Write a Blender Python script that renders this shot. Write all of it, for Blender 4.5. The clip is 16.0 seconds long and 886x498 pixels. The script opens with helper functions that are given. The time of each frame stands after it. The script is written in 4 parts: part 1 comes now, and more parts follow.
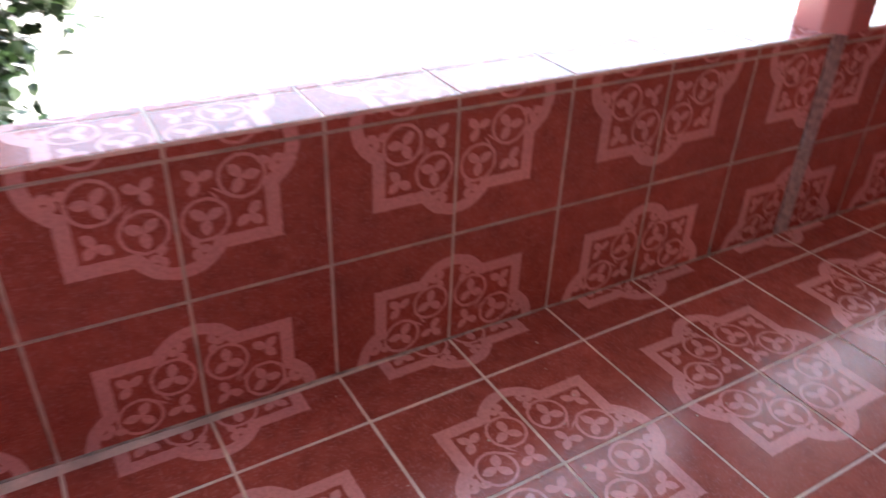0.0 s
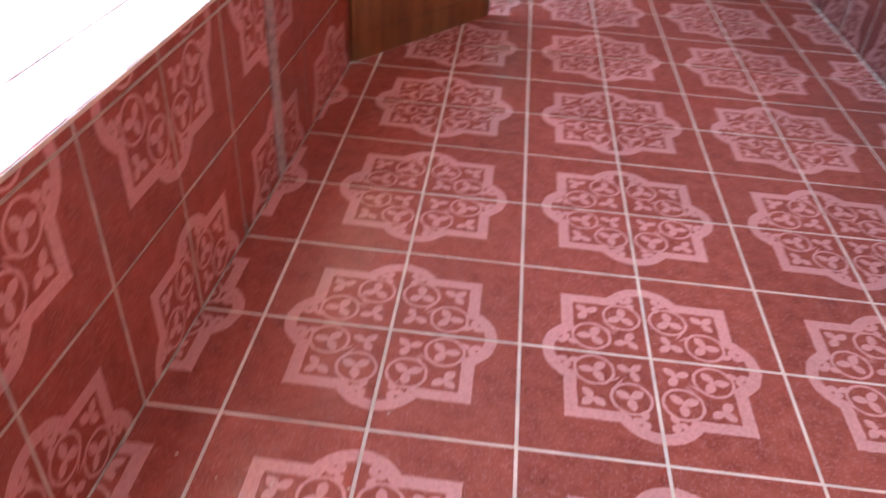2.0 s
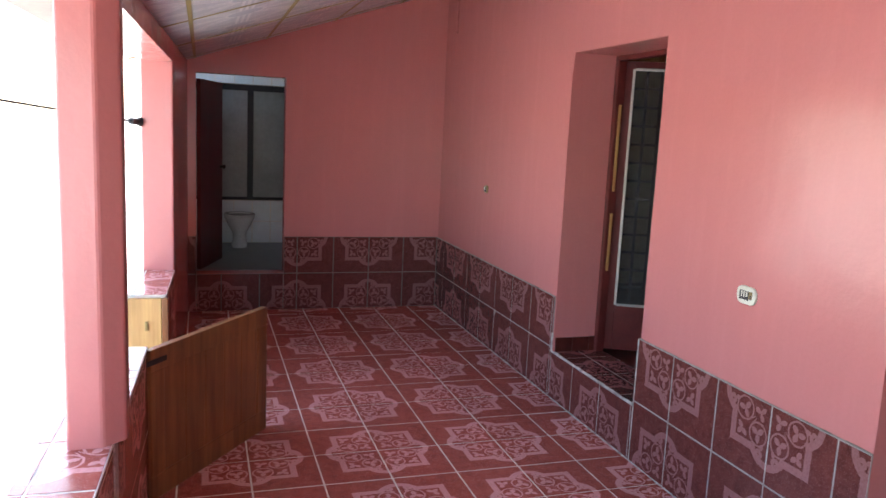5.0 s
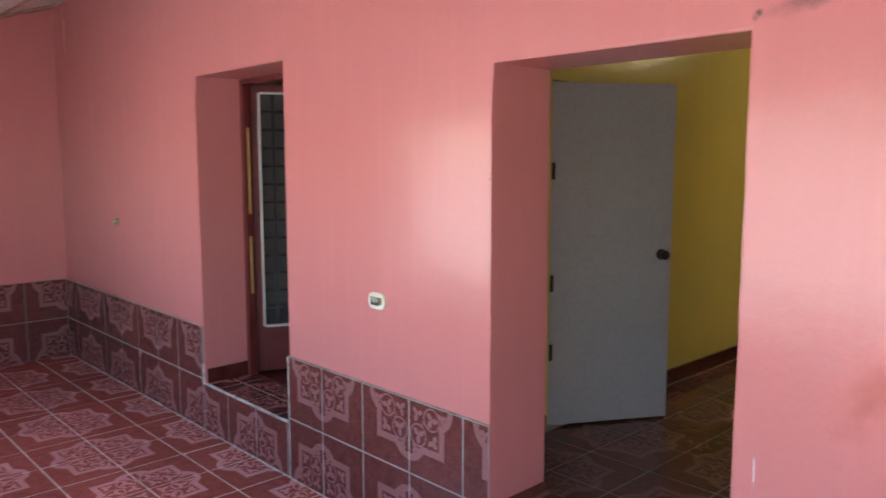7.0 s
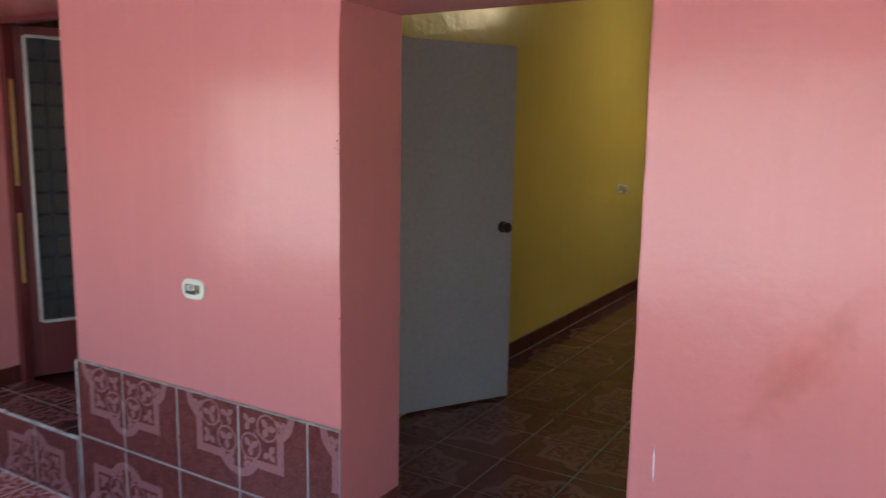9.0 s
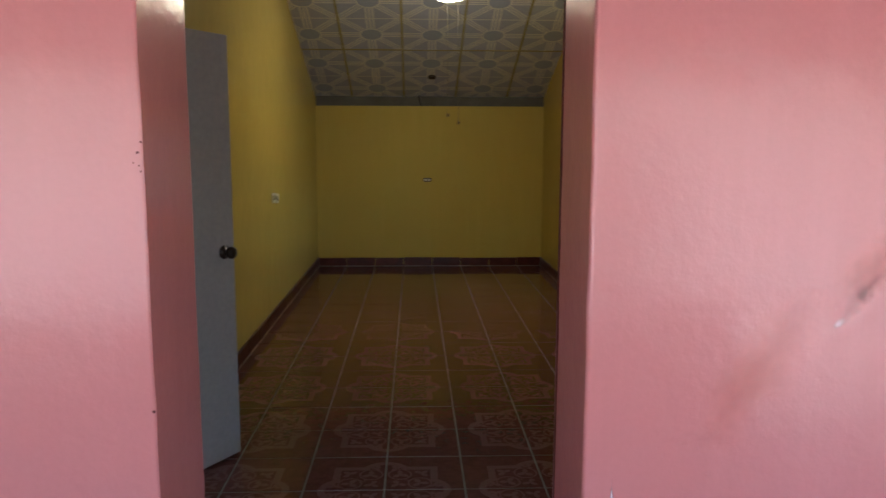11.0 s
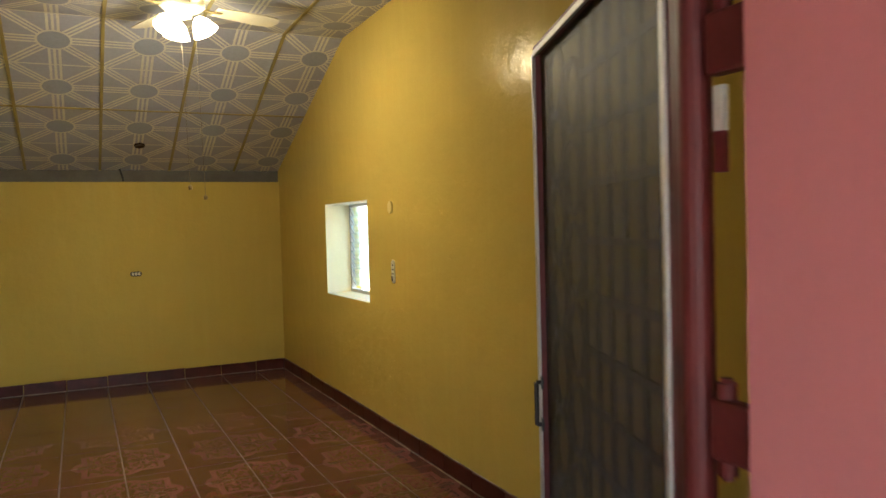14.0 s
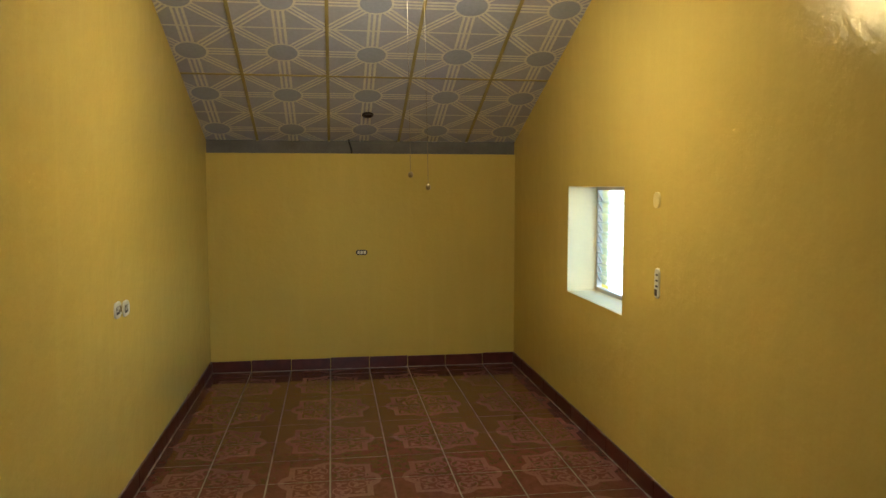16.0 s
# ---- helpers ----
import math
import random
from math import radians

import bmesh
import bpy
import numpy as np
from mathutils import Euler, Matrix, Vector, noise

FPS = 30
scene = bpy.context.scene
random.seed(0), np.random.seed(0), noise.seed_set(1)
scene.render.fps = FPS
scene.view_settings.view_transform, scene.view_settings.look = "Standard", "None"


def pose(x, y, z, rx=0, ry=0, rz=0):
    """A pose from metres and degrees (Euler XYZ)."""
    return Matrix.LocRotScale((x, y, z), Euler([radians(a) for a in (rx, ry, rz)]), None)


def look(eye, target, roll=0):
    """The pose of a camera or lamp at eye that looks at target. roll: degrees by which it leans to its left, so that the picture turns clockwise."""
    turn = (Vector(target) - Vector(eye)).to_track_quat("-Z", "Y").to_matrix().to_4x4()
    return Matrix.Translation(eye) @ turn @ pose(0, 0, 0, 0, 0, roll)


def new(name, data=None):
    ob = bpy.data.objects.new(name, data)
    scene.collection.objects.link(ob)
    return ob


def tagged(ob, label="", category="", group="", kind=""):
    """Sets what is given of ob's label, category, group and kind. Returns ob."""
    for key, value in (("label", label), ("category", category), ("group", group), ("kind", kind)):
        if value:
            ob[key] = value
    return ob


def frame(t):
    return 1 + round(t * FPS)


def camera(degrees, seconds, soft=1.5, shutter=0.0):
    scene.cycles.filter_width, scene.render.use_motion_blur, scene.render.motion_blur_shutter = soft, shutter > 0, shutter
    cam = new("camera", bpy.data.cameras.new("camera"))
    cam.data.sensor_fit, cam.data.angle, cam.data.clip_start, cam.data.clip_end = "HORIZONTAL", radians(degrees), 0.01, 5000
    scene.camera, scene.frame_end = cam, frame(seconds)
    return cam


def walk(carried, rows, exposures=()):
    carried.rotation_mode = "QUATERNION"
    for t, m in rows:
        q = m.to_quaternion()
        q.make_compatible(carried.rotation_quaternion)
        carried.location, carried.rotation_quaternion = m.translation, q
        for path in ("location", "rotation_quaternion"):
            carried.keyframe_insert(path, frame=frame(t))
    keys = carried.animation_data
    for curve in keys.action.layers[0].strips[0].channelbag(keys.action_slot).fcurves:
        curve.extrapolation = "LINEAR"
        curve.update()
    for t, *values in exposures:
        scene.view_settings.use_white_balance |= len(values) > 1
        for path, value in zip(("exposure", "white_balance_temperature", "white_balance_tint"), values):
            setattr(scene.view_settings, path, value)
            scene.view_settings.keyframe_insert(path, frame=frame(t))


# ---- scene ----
cam = camera(60.8, 16.0, soft=1.5, shutter=0.45)
PATH = [
    (0, (-1.235, -1.219, 1.32), (-0.336, 0.228, 0.272), 2.2),
    (0.5, (-1.126, -1.015, 1.272), (-0.059, 0.167, 0.062), 2.4),
    (1, (-1.078, -0.877, 1.274), (0.125, 0.005, -0.059), 3.9),
    (1.5, (-1.131, -0.683, 1.312), (0.324, -0.259, 0.007), 4.3),
    (2, (-1.096, -0.543, 1.332), (0.509, -0.442, 0.143), 4.0),
    (2.5, (-1.009, -0.404, 1.385), (0.737, -0.627, 0.436), 2.3),
    (3, (-1.1, -0.249, 1.471), (0.74, -0.73, 0.854), 4.4),
    (3.5, (-1.211, -0.146, 1.552), (0.667, -0.674, 1.112), 1.4),
    (3.7, (-1.241, -0.133, 1.574), (0.652, -0.658, 1.199), 1.8),
    (5.8, (-1.405, -0.113, 1.714), (0.426, -0.891, 1.506), 3.5),
    (6, (-1.411, -0.123, 1.692), (0.353, -1.046, 1.497), 4.2),
    (6.5, (-1.436, -0.173, 1.708), (0.165, -1.352, 1.493), 1.4),
    (7, (-1.452, -0.199, 1.7), (-0.008, -1.563, 1.466), 0.0),
    (7.5, (-1.444, -0.207, 1.7), (-0.09, -1.658, 1.45), -1.0),
    (8, (-1.379, -0.243, 1.689), (-0.048, -1.711, 1.419), -1.6),
    (8.5, (-1.241, -0.371, 1.676), (-0.013, -1.922, 1.388), -0.7),
    (9, (-1.039, -0.404, 1.65), (-0.013, -2.095, 1.353), 0.9),
    (9.5, (-0.762, -0.363, 1.667), (-0.076, -2.218, 1.371), 1.5),
    (10, (-0.489, -0.459, 1.642), (-0.058, -2.39, 1.351), 1.0),
    (10.2, (-0.394, -0.501, 1.657), (-0.063, -2.453, 1.37), 0.8),
    (12.3, (0.401, -0.968, 1.621), (-0.251, -2.844, 1.386), -1.0),
    (12.5, (0.47, -1.051, 1.632), (-0.252, -2.902, 1.402), -1.3),
    (13, (0.442, -1.315, 1.614), (-0.367, -3.129, 1.38), -2.1),
    (13.5, (0.306, -1.616, 1.626), (-0.463, -3.457, 1.474), -2.0),
    (14, (0.219, -1.976, 1.632), (-0.649, -3.777, 1.566), -1.5),
    (14.5, (0.057, -2.35, 1.662), (-0.647, -4.222, 1.624), -2.7),
    (15, (0.028, -2.562, 1.813), (-0.368, -4.518, 1.679), -2.2),
    (15.5, (0.03, -2.761, 1.817), (-0.295, -4.728, 1.651), -1.3),
    (16, (0.009, -2.937, 1.819), (-0.282, -4.908, 1.652), 0.0),
]
EXPOSURES = [(0.0, 3.35, 6900, 10), (0.5, 3.75, 7000, 10), (1.0, 4.05, 7000, 10), (1.5, 4.18, 7150, 10), (2.5, 4.0, 7100, 10), (3.5, 3.7, 6800, 10), (5.8, 3.4, 6500, 10), (7.0, 3.45, 6450, 10), (9.5, 3.05, 6250, 10), (10.5, 3.05, 6100, 10),
             (12.5, 3.5, 5850, 10), (13.5, 3.95, 6300, 10), (14.5, 4.05, 6600, 10), (16.0, 4.0, 6450, 10)]
walk(cam, [(t, look(eye, target, roll)) for t, eye, target, roll in PATH], EXPOSURES)

# ---- daylight ----
SUN_EL, SUN_AZ = 56.0, 105.0   # elevation; degrees from +y towards +x
world = bpy.data.worlds.new("sky")
scene.world = world
world.use_nodes = True
wn = world.node_tree
sky = wn.nodes.new("ShaderNodeTexSky")
sky.sky_type = "NISHITA"
sky.sun_disc = False
sky.air_density, sky.dust_density, sky.ozone_density = 1.0, 2.0, 0.4
sky.sun_elevation, sky.sun_rotation = radians(SUN_EL), radians(SUN_AZ)
wn.nodes["Background"].inputs["Strength"].default_value = 0.15
wn.links.new(sky.outputs["Color"], wn.nodes["Background"].inputs["Color"])
sun = new("sun", bpy.data.lights.new("sun", "SUN"))
sun.data.energy, sun.data.angle, sun.data.color = 1.6, radians(4), (1.0, 0.97, 0.92)
sd = Vector((math.sin(radians(SUN_AZ)) * math.cos(radians(SUN_EL)), math.cos(radians(SUN_AZ)) * math.cos(radians(SUN_EL)), math.sin(radians(SUN_EL))))
sun.matrix_world = look(sd * 30, (0, 0, 0))

# ---- plan, in metres ----
P = 0.333                                   # tile with its joint
ROW = 0.338                                 # height of a wainscot row
SKEW = math.atan(-0.031)                    # the parapet runs slightly askew to the tiles
WALL_Y, WALL_T = -2.284, 0.341              # face of the long wall, its thickness
ROOM_Z = 0.24                               # floor of the yellow room
ROOM_X0, ROOM_X1, ROOM_Y0, ROOM_Y1 = -1.587, 1.03, -9.425, -2.635
D1 = (1.94, 2.905, 0.305, 2.197)            # doorway with the glazed door
D2 = (-0.48, 0.481, 0.30, 2.055)            # doorway into the yellow room
END_X = 5.52
BATH = (-0.82, -0.065, 0.34, 2.085)         # doorway in the end wall (along y)

# ---- materials ----
def material(name, rough=0.5, metal=0.0, spec=0.5):
    m = bpy.data.materials.new(name)
    m.use_nodes = True
    b = m.node_tree.nodes["Principled BSDF"]
    b.inputs["Roughness"].default_value = rough
    b.inputs["Metallic"].default_value = metal
    b.inputs["Specular IOR Level"].default_value = spec
    return m, m.node_tree, b


def math_node(nt, op, a, b=None, c=None):
    n = nt.nodes.new("ShaderNodeMath")
    n.operation = op
    for i, v in enumerate((a, b, c)):
        if v is None:
            continue
        if isinstance(v, (int, float)):
            n.inputs[i].default_value = v
        else:
            nt.links.new(v, n.inputs[i])
    return n.outputs[0]


def coords(nt, kind="Object"):
    return nt.nodes.new("ShaderNodeTexCoord").outputs[kind]


def world_place(nt):
    return nt.nodes.new("ShaderNodeNewGeometry").outputs["Position"]


def noise_node(nt, vec, scale, detail=4, rough=0.55, out="Fac"):
    n = nt.nodes.new("ShaderNodeTexNoise")
    n.inputs["Scale"].default_value = scale
    n.inputs["Detail"].default_value = detail
    n.inputs["Roughness"].default_value = rough
    nt.links.new(vec, n.inputs["Vector"])
    return n.outputs[out]


def ramp(nt, fac, stops):
    n = nt.nodes.new("ShaderNodeValToRGB")
    e = n.color_ramp.elements
    while len(e) < len(stops):
        e.new(0.5)
    for k, (p, c) in enumerate(stops):
        e[k].position = p
        e[k].color = (*c, 1) if len(c) == 3 else c
    nt.links.new(fac, n.inputs[0])
    return n.outputs[0]


def mix(nt, fac, a, b, mode="MIX"):
    n = nt.nodes.new("ShaderNodeMix")
    n.data_type, n.blend_type = "RGBA", mode
    for sock, v in ((n.inputs[0], fac), (n.inputs[6], a), (n.inputs[7], b)):
        if isinstance(v, (int, float)):
            sock.default_value = v
        elif isinstance(v, tuple):
            sock.default_value = (*v, 1)
        else:
            nt.links.new(v, sock)
    return n.outputs[2]


def bump(nt, b, height, strength=0.2, dist=0.01):
    n = nt.nodes.new("ShaderNodeBump")
    n.inputs["Strength"].default_value = strength
    n.inputs["Distance"].default_value = dist
    nt.links.new(height, n.inputs["Height"])
    nt.links.new(n.outputs[0], b.inputs["Normal"])


def wear(nt, b, vec, base, low, high, scale, fine, amount=0.25):
    """Two scales of variation on a base colour: broad stains and fine grain."""
    big = noise_node(nt, vec, scale, 5)
    small = noise_node(nt, vec, fine, 3)
    c = mix(nt, ramp(nt, big, [(0.3, (0, 0, 0)), (0.7, (1, 1, 1))]), low, high)
    c = mix(nt, amount, c, ramp(nt, small, [(0.25, (0.25, 0.25, 0.25)), (0.75, (1, 1, 1))]), "MULTIPLY")
    nt.links.new(c, b.inputs["Base Color"])
    return c, big, small


def plain(name, color, rough=0.5, metal=0.0, var=0.2, scale=6.0, bumpy=0.05, spec=0.5):
    m, nt, b = material(name, rough, metal, spec)
    vec = coords(nt)
    low = tuple(c * (1 - var) for c in color)
    high = tuple(min(1, c * (1 + var * 0.5)) for c in color)
    c, big, small = wear(nt, b, vec, color, low, high, scale, scale * 14, 0.2)
    nt.links.new(math_node(nt, "MULTIPLY_ADD", big, 0.2, rough - 0.1), b.inputs["Roughness"])
    if bumpy:
        bump(nt, b, small, bumpy, 0.004)
    return m


def paint(name, color, rough, lumps=0.25, spec=0.5, tint=(1, 1, 1), wrinkle=0.12, crumple=None):
    """Oil paint rolled over uneven plaster."""
    m, nt, b = material(name, rough, 0.0, spec)
    vec = world_place(nt)
    low = tuple(c * 0.95 for c in color)
    c, big, small = wear(nt, b, vec, color, low, color, 0.8, 60, 0.05)
    soft = noise_node(nt, vec, 0.9, 1)
    streak_map = nt.nodes.new("ShaderNodeMapping")
    streak_map.inputs["Scale"].default_value = (9, 9, 0.8)
    nt.links.new(vec, streak_map.inputs["Vector"])
    streak = noise_node(nt, streak_map.outputs[0], 1.5, 4)
    c2 = mix(nt, math_node(nt, "MULTIPLY", ramp(nt, streak, [(0.5, (0, 0, 0)), (0.75, (1, 1, 1))]), 0.18), c, tuple(min(1, v * 1.12 + 0.02) for v in color))
    nt.links.new(c2, b.inputs["Base Color"])
    nt.links.new(math_node(nt, "MULTIPLY_ADD", soft, 0.08, rough - 0.04), b.inputs["Roughness"])
    mid = noise_node(nt, vec, 7, 4)
    b.inputs["Specular Tint"].default_value = (*tint, 1)
    fine = noise_node(nt, vec, 26, 3)
    h = math_node(nt, "ADD", math_node(nt, "MULTIPLY", mid, 1.0), math_node(nt, "ADD", math_node(nt, "MULTIPLY", small, 0.10), math_node(nt, "MULTIPLY", fine, wrinkle)))
    if crumple:
        # badly smoothed plaster high up near the doorway: y and z from which it begins
        sep = nt.nodes.new("ShaderNodeSeparateXYZ")
        nt.links.new(vec, sep.inputs[0])
        near, high = [math_node(nt, "MULTIPLY", math_node(nt, "SUBTRACT", o, v), 3.0) for o, v in ((sep.outputs[1], crumple[0]), (sep.outputs[2], crumple[1]))]
        share = math_node(nt, "MINIMUM", math_node(nt, "MAXIMUM", math_node(nt, "MINIMUM", near, high), 0.0), 1.0)
        folds = math_node(nt, "MULTIPLY", noise_node(nt, vec, 17, 3, 0.6), share)
        h = math_node(nt, "ADD", h, math_node(nt, "MULTIPLY", folds, 1.0))
    bump(nt, b, h, lumps, 0.012)
    return m


def tile_material(name, reds, pinks, gloss, haze=0.16, spec=0.22):
    """Dark red glazed tile: a quarter of a star-shaped medallion, its centre at the local origin."""
    m, nt, b = material(name, 0.3, 0.0, spec)
    obj = coords(nt)
    wob = noise_node(nt, obj, 60, 2, 0.5, "Color")
    shift = nt.nodes.new("ShaderNodeVectorMath"); shift.operation = "MULTIPLY_ADD"
    nt.links.new(wob, shift.inputs[0]); shift.inputs[1].default_value = (0.006,) * 3
    nt.links.new(obj, shift.inputs[2])
    off = nt.nodes.new("ShaderNodeVectorMath"); off.operation = "SUBTRACT"
    nt.links.new(shift.outputs[0], off.inputs[0]); off.inputs[1].default_value = (0.003,) * 3
    sep = nt.nodes.new("ShaderNodeSeparateXYZ")
    nt.links.new(off.outputs[0], sep.inputs[0])
    u = math_node(nt, "DIVIDE", sep.outputs[0], P)
    v = math_node(nt, "DIVIDE", sep.outputs[1], P)
    a, c = math_node(nt, "MAXIMUM", u, v), math_node(nt, "MINIMUM", u, v)
    comb = nt.nodes.new("ShaderNodeCombineXYZ")
    nt.links.new(a, comb.inputs[0]); nt.links.new(c, comb.inputs[1])
    pt = comb.outputs[0]

    def dist(x, y, sx=1.0, sy=1.0):
        n = nt.nodes.new("ShaderNodeVectorMath"); n.operation = "DISTANCE"
        nt.links.new(pt, n.inputs[0]); n.inputs[1].default_value = (x, y, 0)
        return n.outputs["Value"]

    def inside(x, y, r):
        return math_node(nt, "LESS_THAN", dist(x, y), r)

    def union(items):
        out = items[0]
        for it in items[1:]:
            out = math_node(nt, "MAXIMUM", out, it)
        return out
    square = math_node(nt, "SUBTRACT", a, 0.672)
    lobe = math_node(nt, "SUBTRACT", dist(0.49, 0.0), 0.338)
    d = math_node(nt, "MINIMUM", square, lobe)
    within = math_node(nt, "LESS_THAN", d, 0.0)
    core = math_node(nt, "LESS_THAN", d, -0.095)
    band = math_node(nt, "SUBTRACT", within, core)
    ring = math_node(nt, "LESS_THAN", math_node(nt, "ABSOLUTE", math_node(nt, "SUBTRACT", dist(0.44, 0.185), 0.145)), 0.012)
    def leaf(x, y, turn, length, width):
        """A pointed leaf from (x, y): two discs that overlap."""
        hl, hw = length / 2, width / 2
        h = (hl * hl - hw * hw) / (2 * hw)
        ca_, sa_ = math.cos(radians(turn)), math.sin(radians(turn))
        mx, my = x + hl * ca_, y + hl * sa_
        worst = math_node(nt, "MAXIMUM", dist(mx - h * sa_, my + h * ca_), dist(mx + h * sa_, my - h * ca_))
        return math_node(nt, "LESS_THAN", worst, h + hw)

    def trefoil(x, y, turns, length, width):
        return [leaf(x, y, t, length, width) for t in turns]
    leaves = union(
        trefoil(0.437, 0.190, (118, 232, -5), 0.122, 0.074)
        + trefoil(0.165, 0.165, (225, -25), 0.112, 0.068)
        + trefoil(0.465, 0.465, (45, -52), 0.112, 0.070)
        + trefoil(0.630, 0.112, (-12, 75, 190), 0.092, 0.062)
        + [leaf(0.245, 0.225, 40, 0.10, 0.016)])
    figure = math_node(nt, "MULTIPLY", union([ring, leaves]), core)
    mask = math_node(nt, "MAXIMUM", band, figure)
    info = nt.nodes.new("ShaderNodeObjectInfo")
    place = world_place(nt)
    rnd = nt.nodes.new("ShaderNodeVectorMath"); rnd.operation = "ADD"
    comb2 = nt.nodes.new("ShaderNodeCombineXYZ")
    for k in range(3):
        nt.links.new(math_node(nt, "MULTIPLY", info.outputs["Random"], 17.0 + k), comb2.inputs[k])
    nt.links.new(obj, rnd.inputs[0]); nt.links.new(comb2.outputs[0], rnd.inputs[1])
    cloud = noise_node(nt, rnd.outputs[0], 22, 6, 0.65)
    red = ramp(nt, cloud, [(0.25, reds[0]), (0.5, reds[1]), (0.8, reds[2])])
    # short pale hair-like flecks of the print
    stretch = nt.nodes.new("ShaderNodeMapping"); stretch.inputs["Scale"].default_value = (260, 90, 90)
    nt.links.new(rnd.outputs[0], stretch.inputs["Vector"])
    fl = noise_node(nt, stretch.outputs[0], 1.0, 2, 0.6)
    stretch2 = nt.nodes.new("ShaderNodeMapping"); stretch2.inputs["Scale"].default_value = (80, 240, 90)
    nt.links.new(rnd.outputs[0], stretch2.inputs["Vector"])
    fl2 = noise_node(nt, stretch2.outputs[0], 1.0, 2, 0.6)
    fleck = ramp(nt, math_node(nt, "MAXIMUM", fl, fl2), [(0.60, (0, 0, 0)), (0.66, (1, 1, 1))])
    red = mix(nt, math_node(nt, "MULTIPLY", fleck, 0.45), red, pinks[0])
    pink = ramp(nt, noise_node(nt, rnd.outputs[0], 120, 3, 0.6), [(0.3, pinks[0]), (0.6, pinks[1])])
    col = mix(nt, mask, red, pink)
    tone = math_node(nt, "MULTIPLY_ADD", info.outputs["Random"], 0.16, 0.92)
    dirt = noise_node(nt, place, 2.3, 5)
    tone2 = math_node(nt, "MULTIPLY", tone, math_node(nt, "MULTIPLY_ADD", dirt, 0.35, 0.82))
    vm = nt.nodes.new("ShaderNodeVectorMath"); vm.operation = "SCALE"
    nt.links.new(col, vm.inputs[0]); nt.links.new(tone2, vm.inputs["Scale"])
    nt.links.new(vm.outputs[0], b.inputs["Base Color"])
    dust = noise_node(nt, place, 5, 5)
    nt.links.new(math_node(nt, "MULTIPLY_ADD", dust, haze, gloss), b.inputs["Roughness"])
    h = math_node(nt, "ADD", math_node(nt, "MULTIPLY", noise_node(nt, rnd.outputs[0], 9, 3), 0.5), math_node(nt, "MULTIPLY", mask, 0.04))
    bump(nt, b, h, 0.08, 0.01)
    return m


def panel_material(name, ground, lines, oval, contrast=1.0):
    """Printed ceiling panel: an oval with triple spokes; one figure for each unit of the UV map."""
    m, nt, b = material(name, 0.4)
    uv = coords(nt, "UV")
    sep = nt.nodes.new("ShaderNodeSeparateXYZ")
    nt.links.new(uv, sep.inputs[0])
    x = math_node(nt, "SUBTRACT", math_node(nt, "FRACT", sep.outputs[0]), 0.5)
    y = math_node(nt, "SUBTRACT", math_node(nt, "FRACT", sep.outputs[1]), 0.5)
    ax, ay = math_node(nt, "ABSOLUTE", x), math_node(nt, "ABSOLUTE", y)
    r = math_node(nt, "POWER", math_node(nt, "ADD", math_node(nt, "MULTIPLY", x, x), math_node(nt, "MULTIPLY", y, y)), 0.5)

    def triple(t, gap=0.054, half=0.0145):
        one = math_node(nt, "LESS_THAN", t, half)
        two = math_node(nt, "LESS_THAN", math_node(nt, "ABSOLUTE", math_node(nt, "SUBTRACT", t, gap)), half)
        return math_node(nt, "MAXIMUM", one, two)
    diag = math_node(nt, "MULTIPLY", math_node(nt, "ABSOLUTE", math_node(nt, "SUBTRACT", ax, ay)), 0.7071)
    spokes = math_node(nt, "MAXIMUM", math_node(nt, "MAXIMUM", triple(ax), triple(ay)), triple(diag, 0.048, 0.013))
    edge = math_node(nt, "GREATER_THAN", math_node(nt, "MAXIMUM", ax, ay), 0.488)
    far = math_node(nt, "GREATER_THAN", r, 0.190)
    ringm = math_node(nt, "MULTIPLY", math_node(nt, "GREATER_THAN", r, 0.165), math_node(nt, "LESS_THAN", r, 0.190))
    mask = math_node(nt, "MAXIMUM", math_node(nt, "MULTIPLY", math_node(nt, "MAXIMUM", spokes, edge), far), ringm)
    hub = math_node(nt, "LESS_THAN", r, 0.165)
    place = world_place(nt)
    n1 = noise_node(nt, place, 1.7, 5)
    g = mix(nt, ramp(nt, n1, [(0.3, (0, 0, 0)), (0.7, (1, 1, 1))]), tuple(v * 0.85 for v in ground), ground)
    c = mix(nt, hub, g, oval)
    c = mix(nt, math_node(nt, "MULTIPLY", mask, contrast), c, lines)
    c = mix(nt, 0.25, c, ramp(nt, noise_node(nt, place, 45, 3), [(0.3, (0.5, 0.5, 0.5)), (0.7, (1, 1, 1))]), "MULTIPLY")
    nt.links.new(c, b.inputs["Base Color"])
    return m


def wood_material(name, dark, light, rough=0.45, axis=2):
    m, nt, b = material(name, rough)
    obj = coords(nt)
    mp = nt.nodes.new("ShaderNodeMapping")
    s = [22.0, 22.0, 22.0]
    s[axis] = 1.6
    mp.inputs["Scale"].default_value = s
    nt.links.new(obj, mp.inputs["Vector"])
    n1 = noise_node(nt, mp.outputs[0], 1.0, 6, 0.6)
    n2 = noise_node(nt, obj, 3, 4)
    c = ramp(nt, n1, [(0.3, dark), (0.65, light)])
    c = mix(nt, 0.35, c, ramp(nt, n2, [(0.3, (0.45, 0.45, 0.45)), (0.7, (1, 1, 1))]), "MULTIPLY")
    nt.links.new(c, b.inputs["Base Color"])
    bump(nt, b, n1, 0.15, 0.004)
    return m


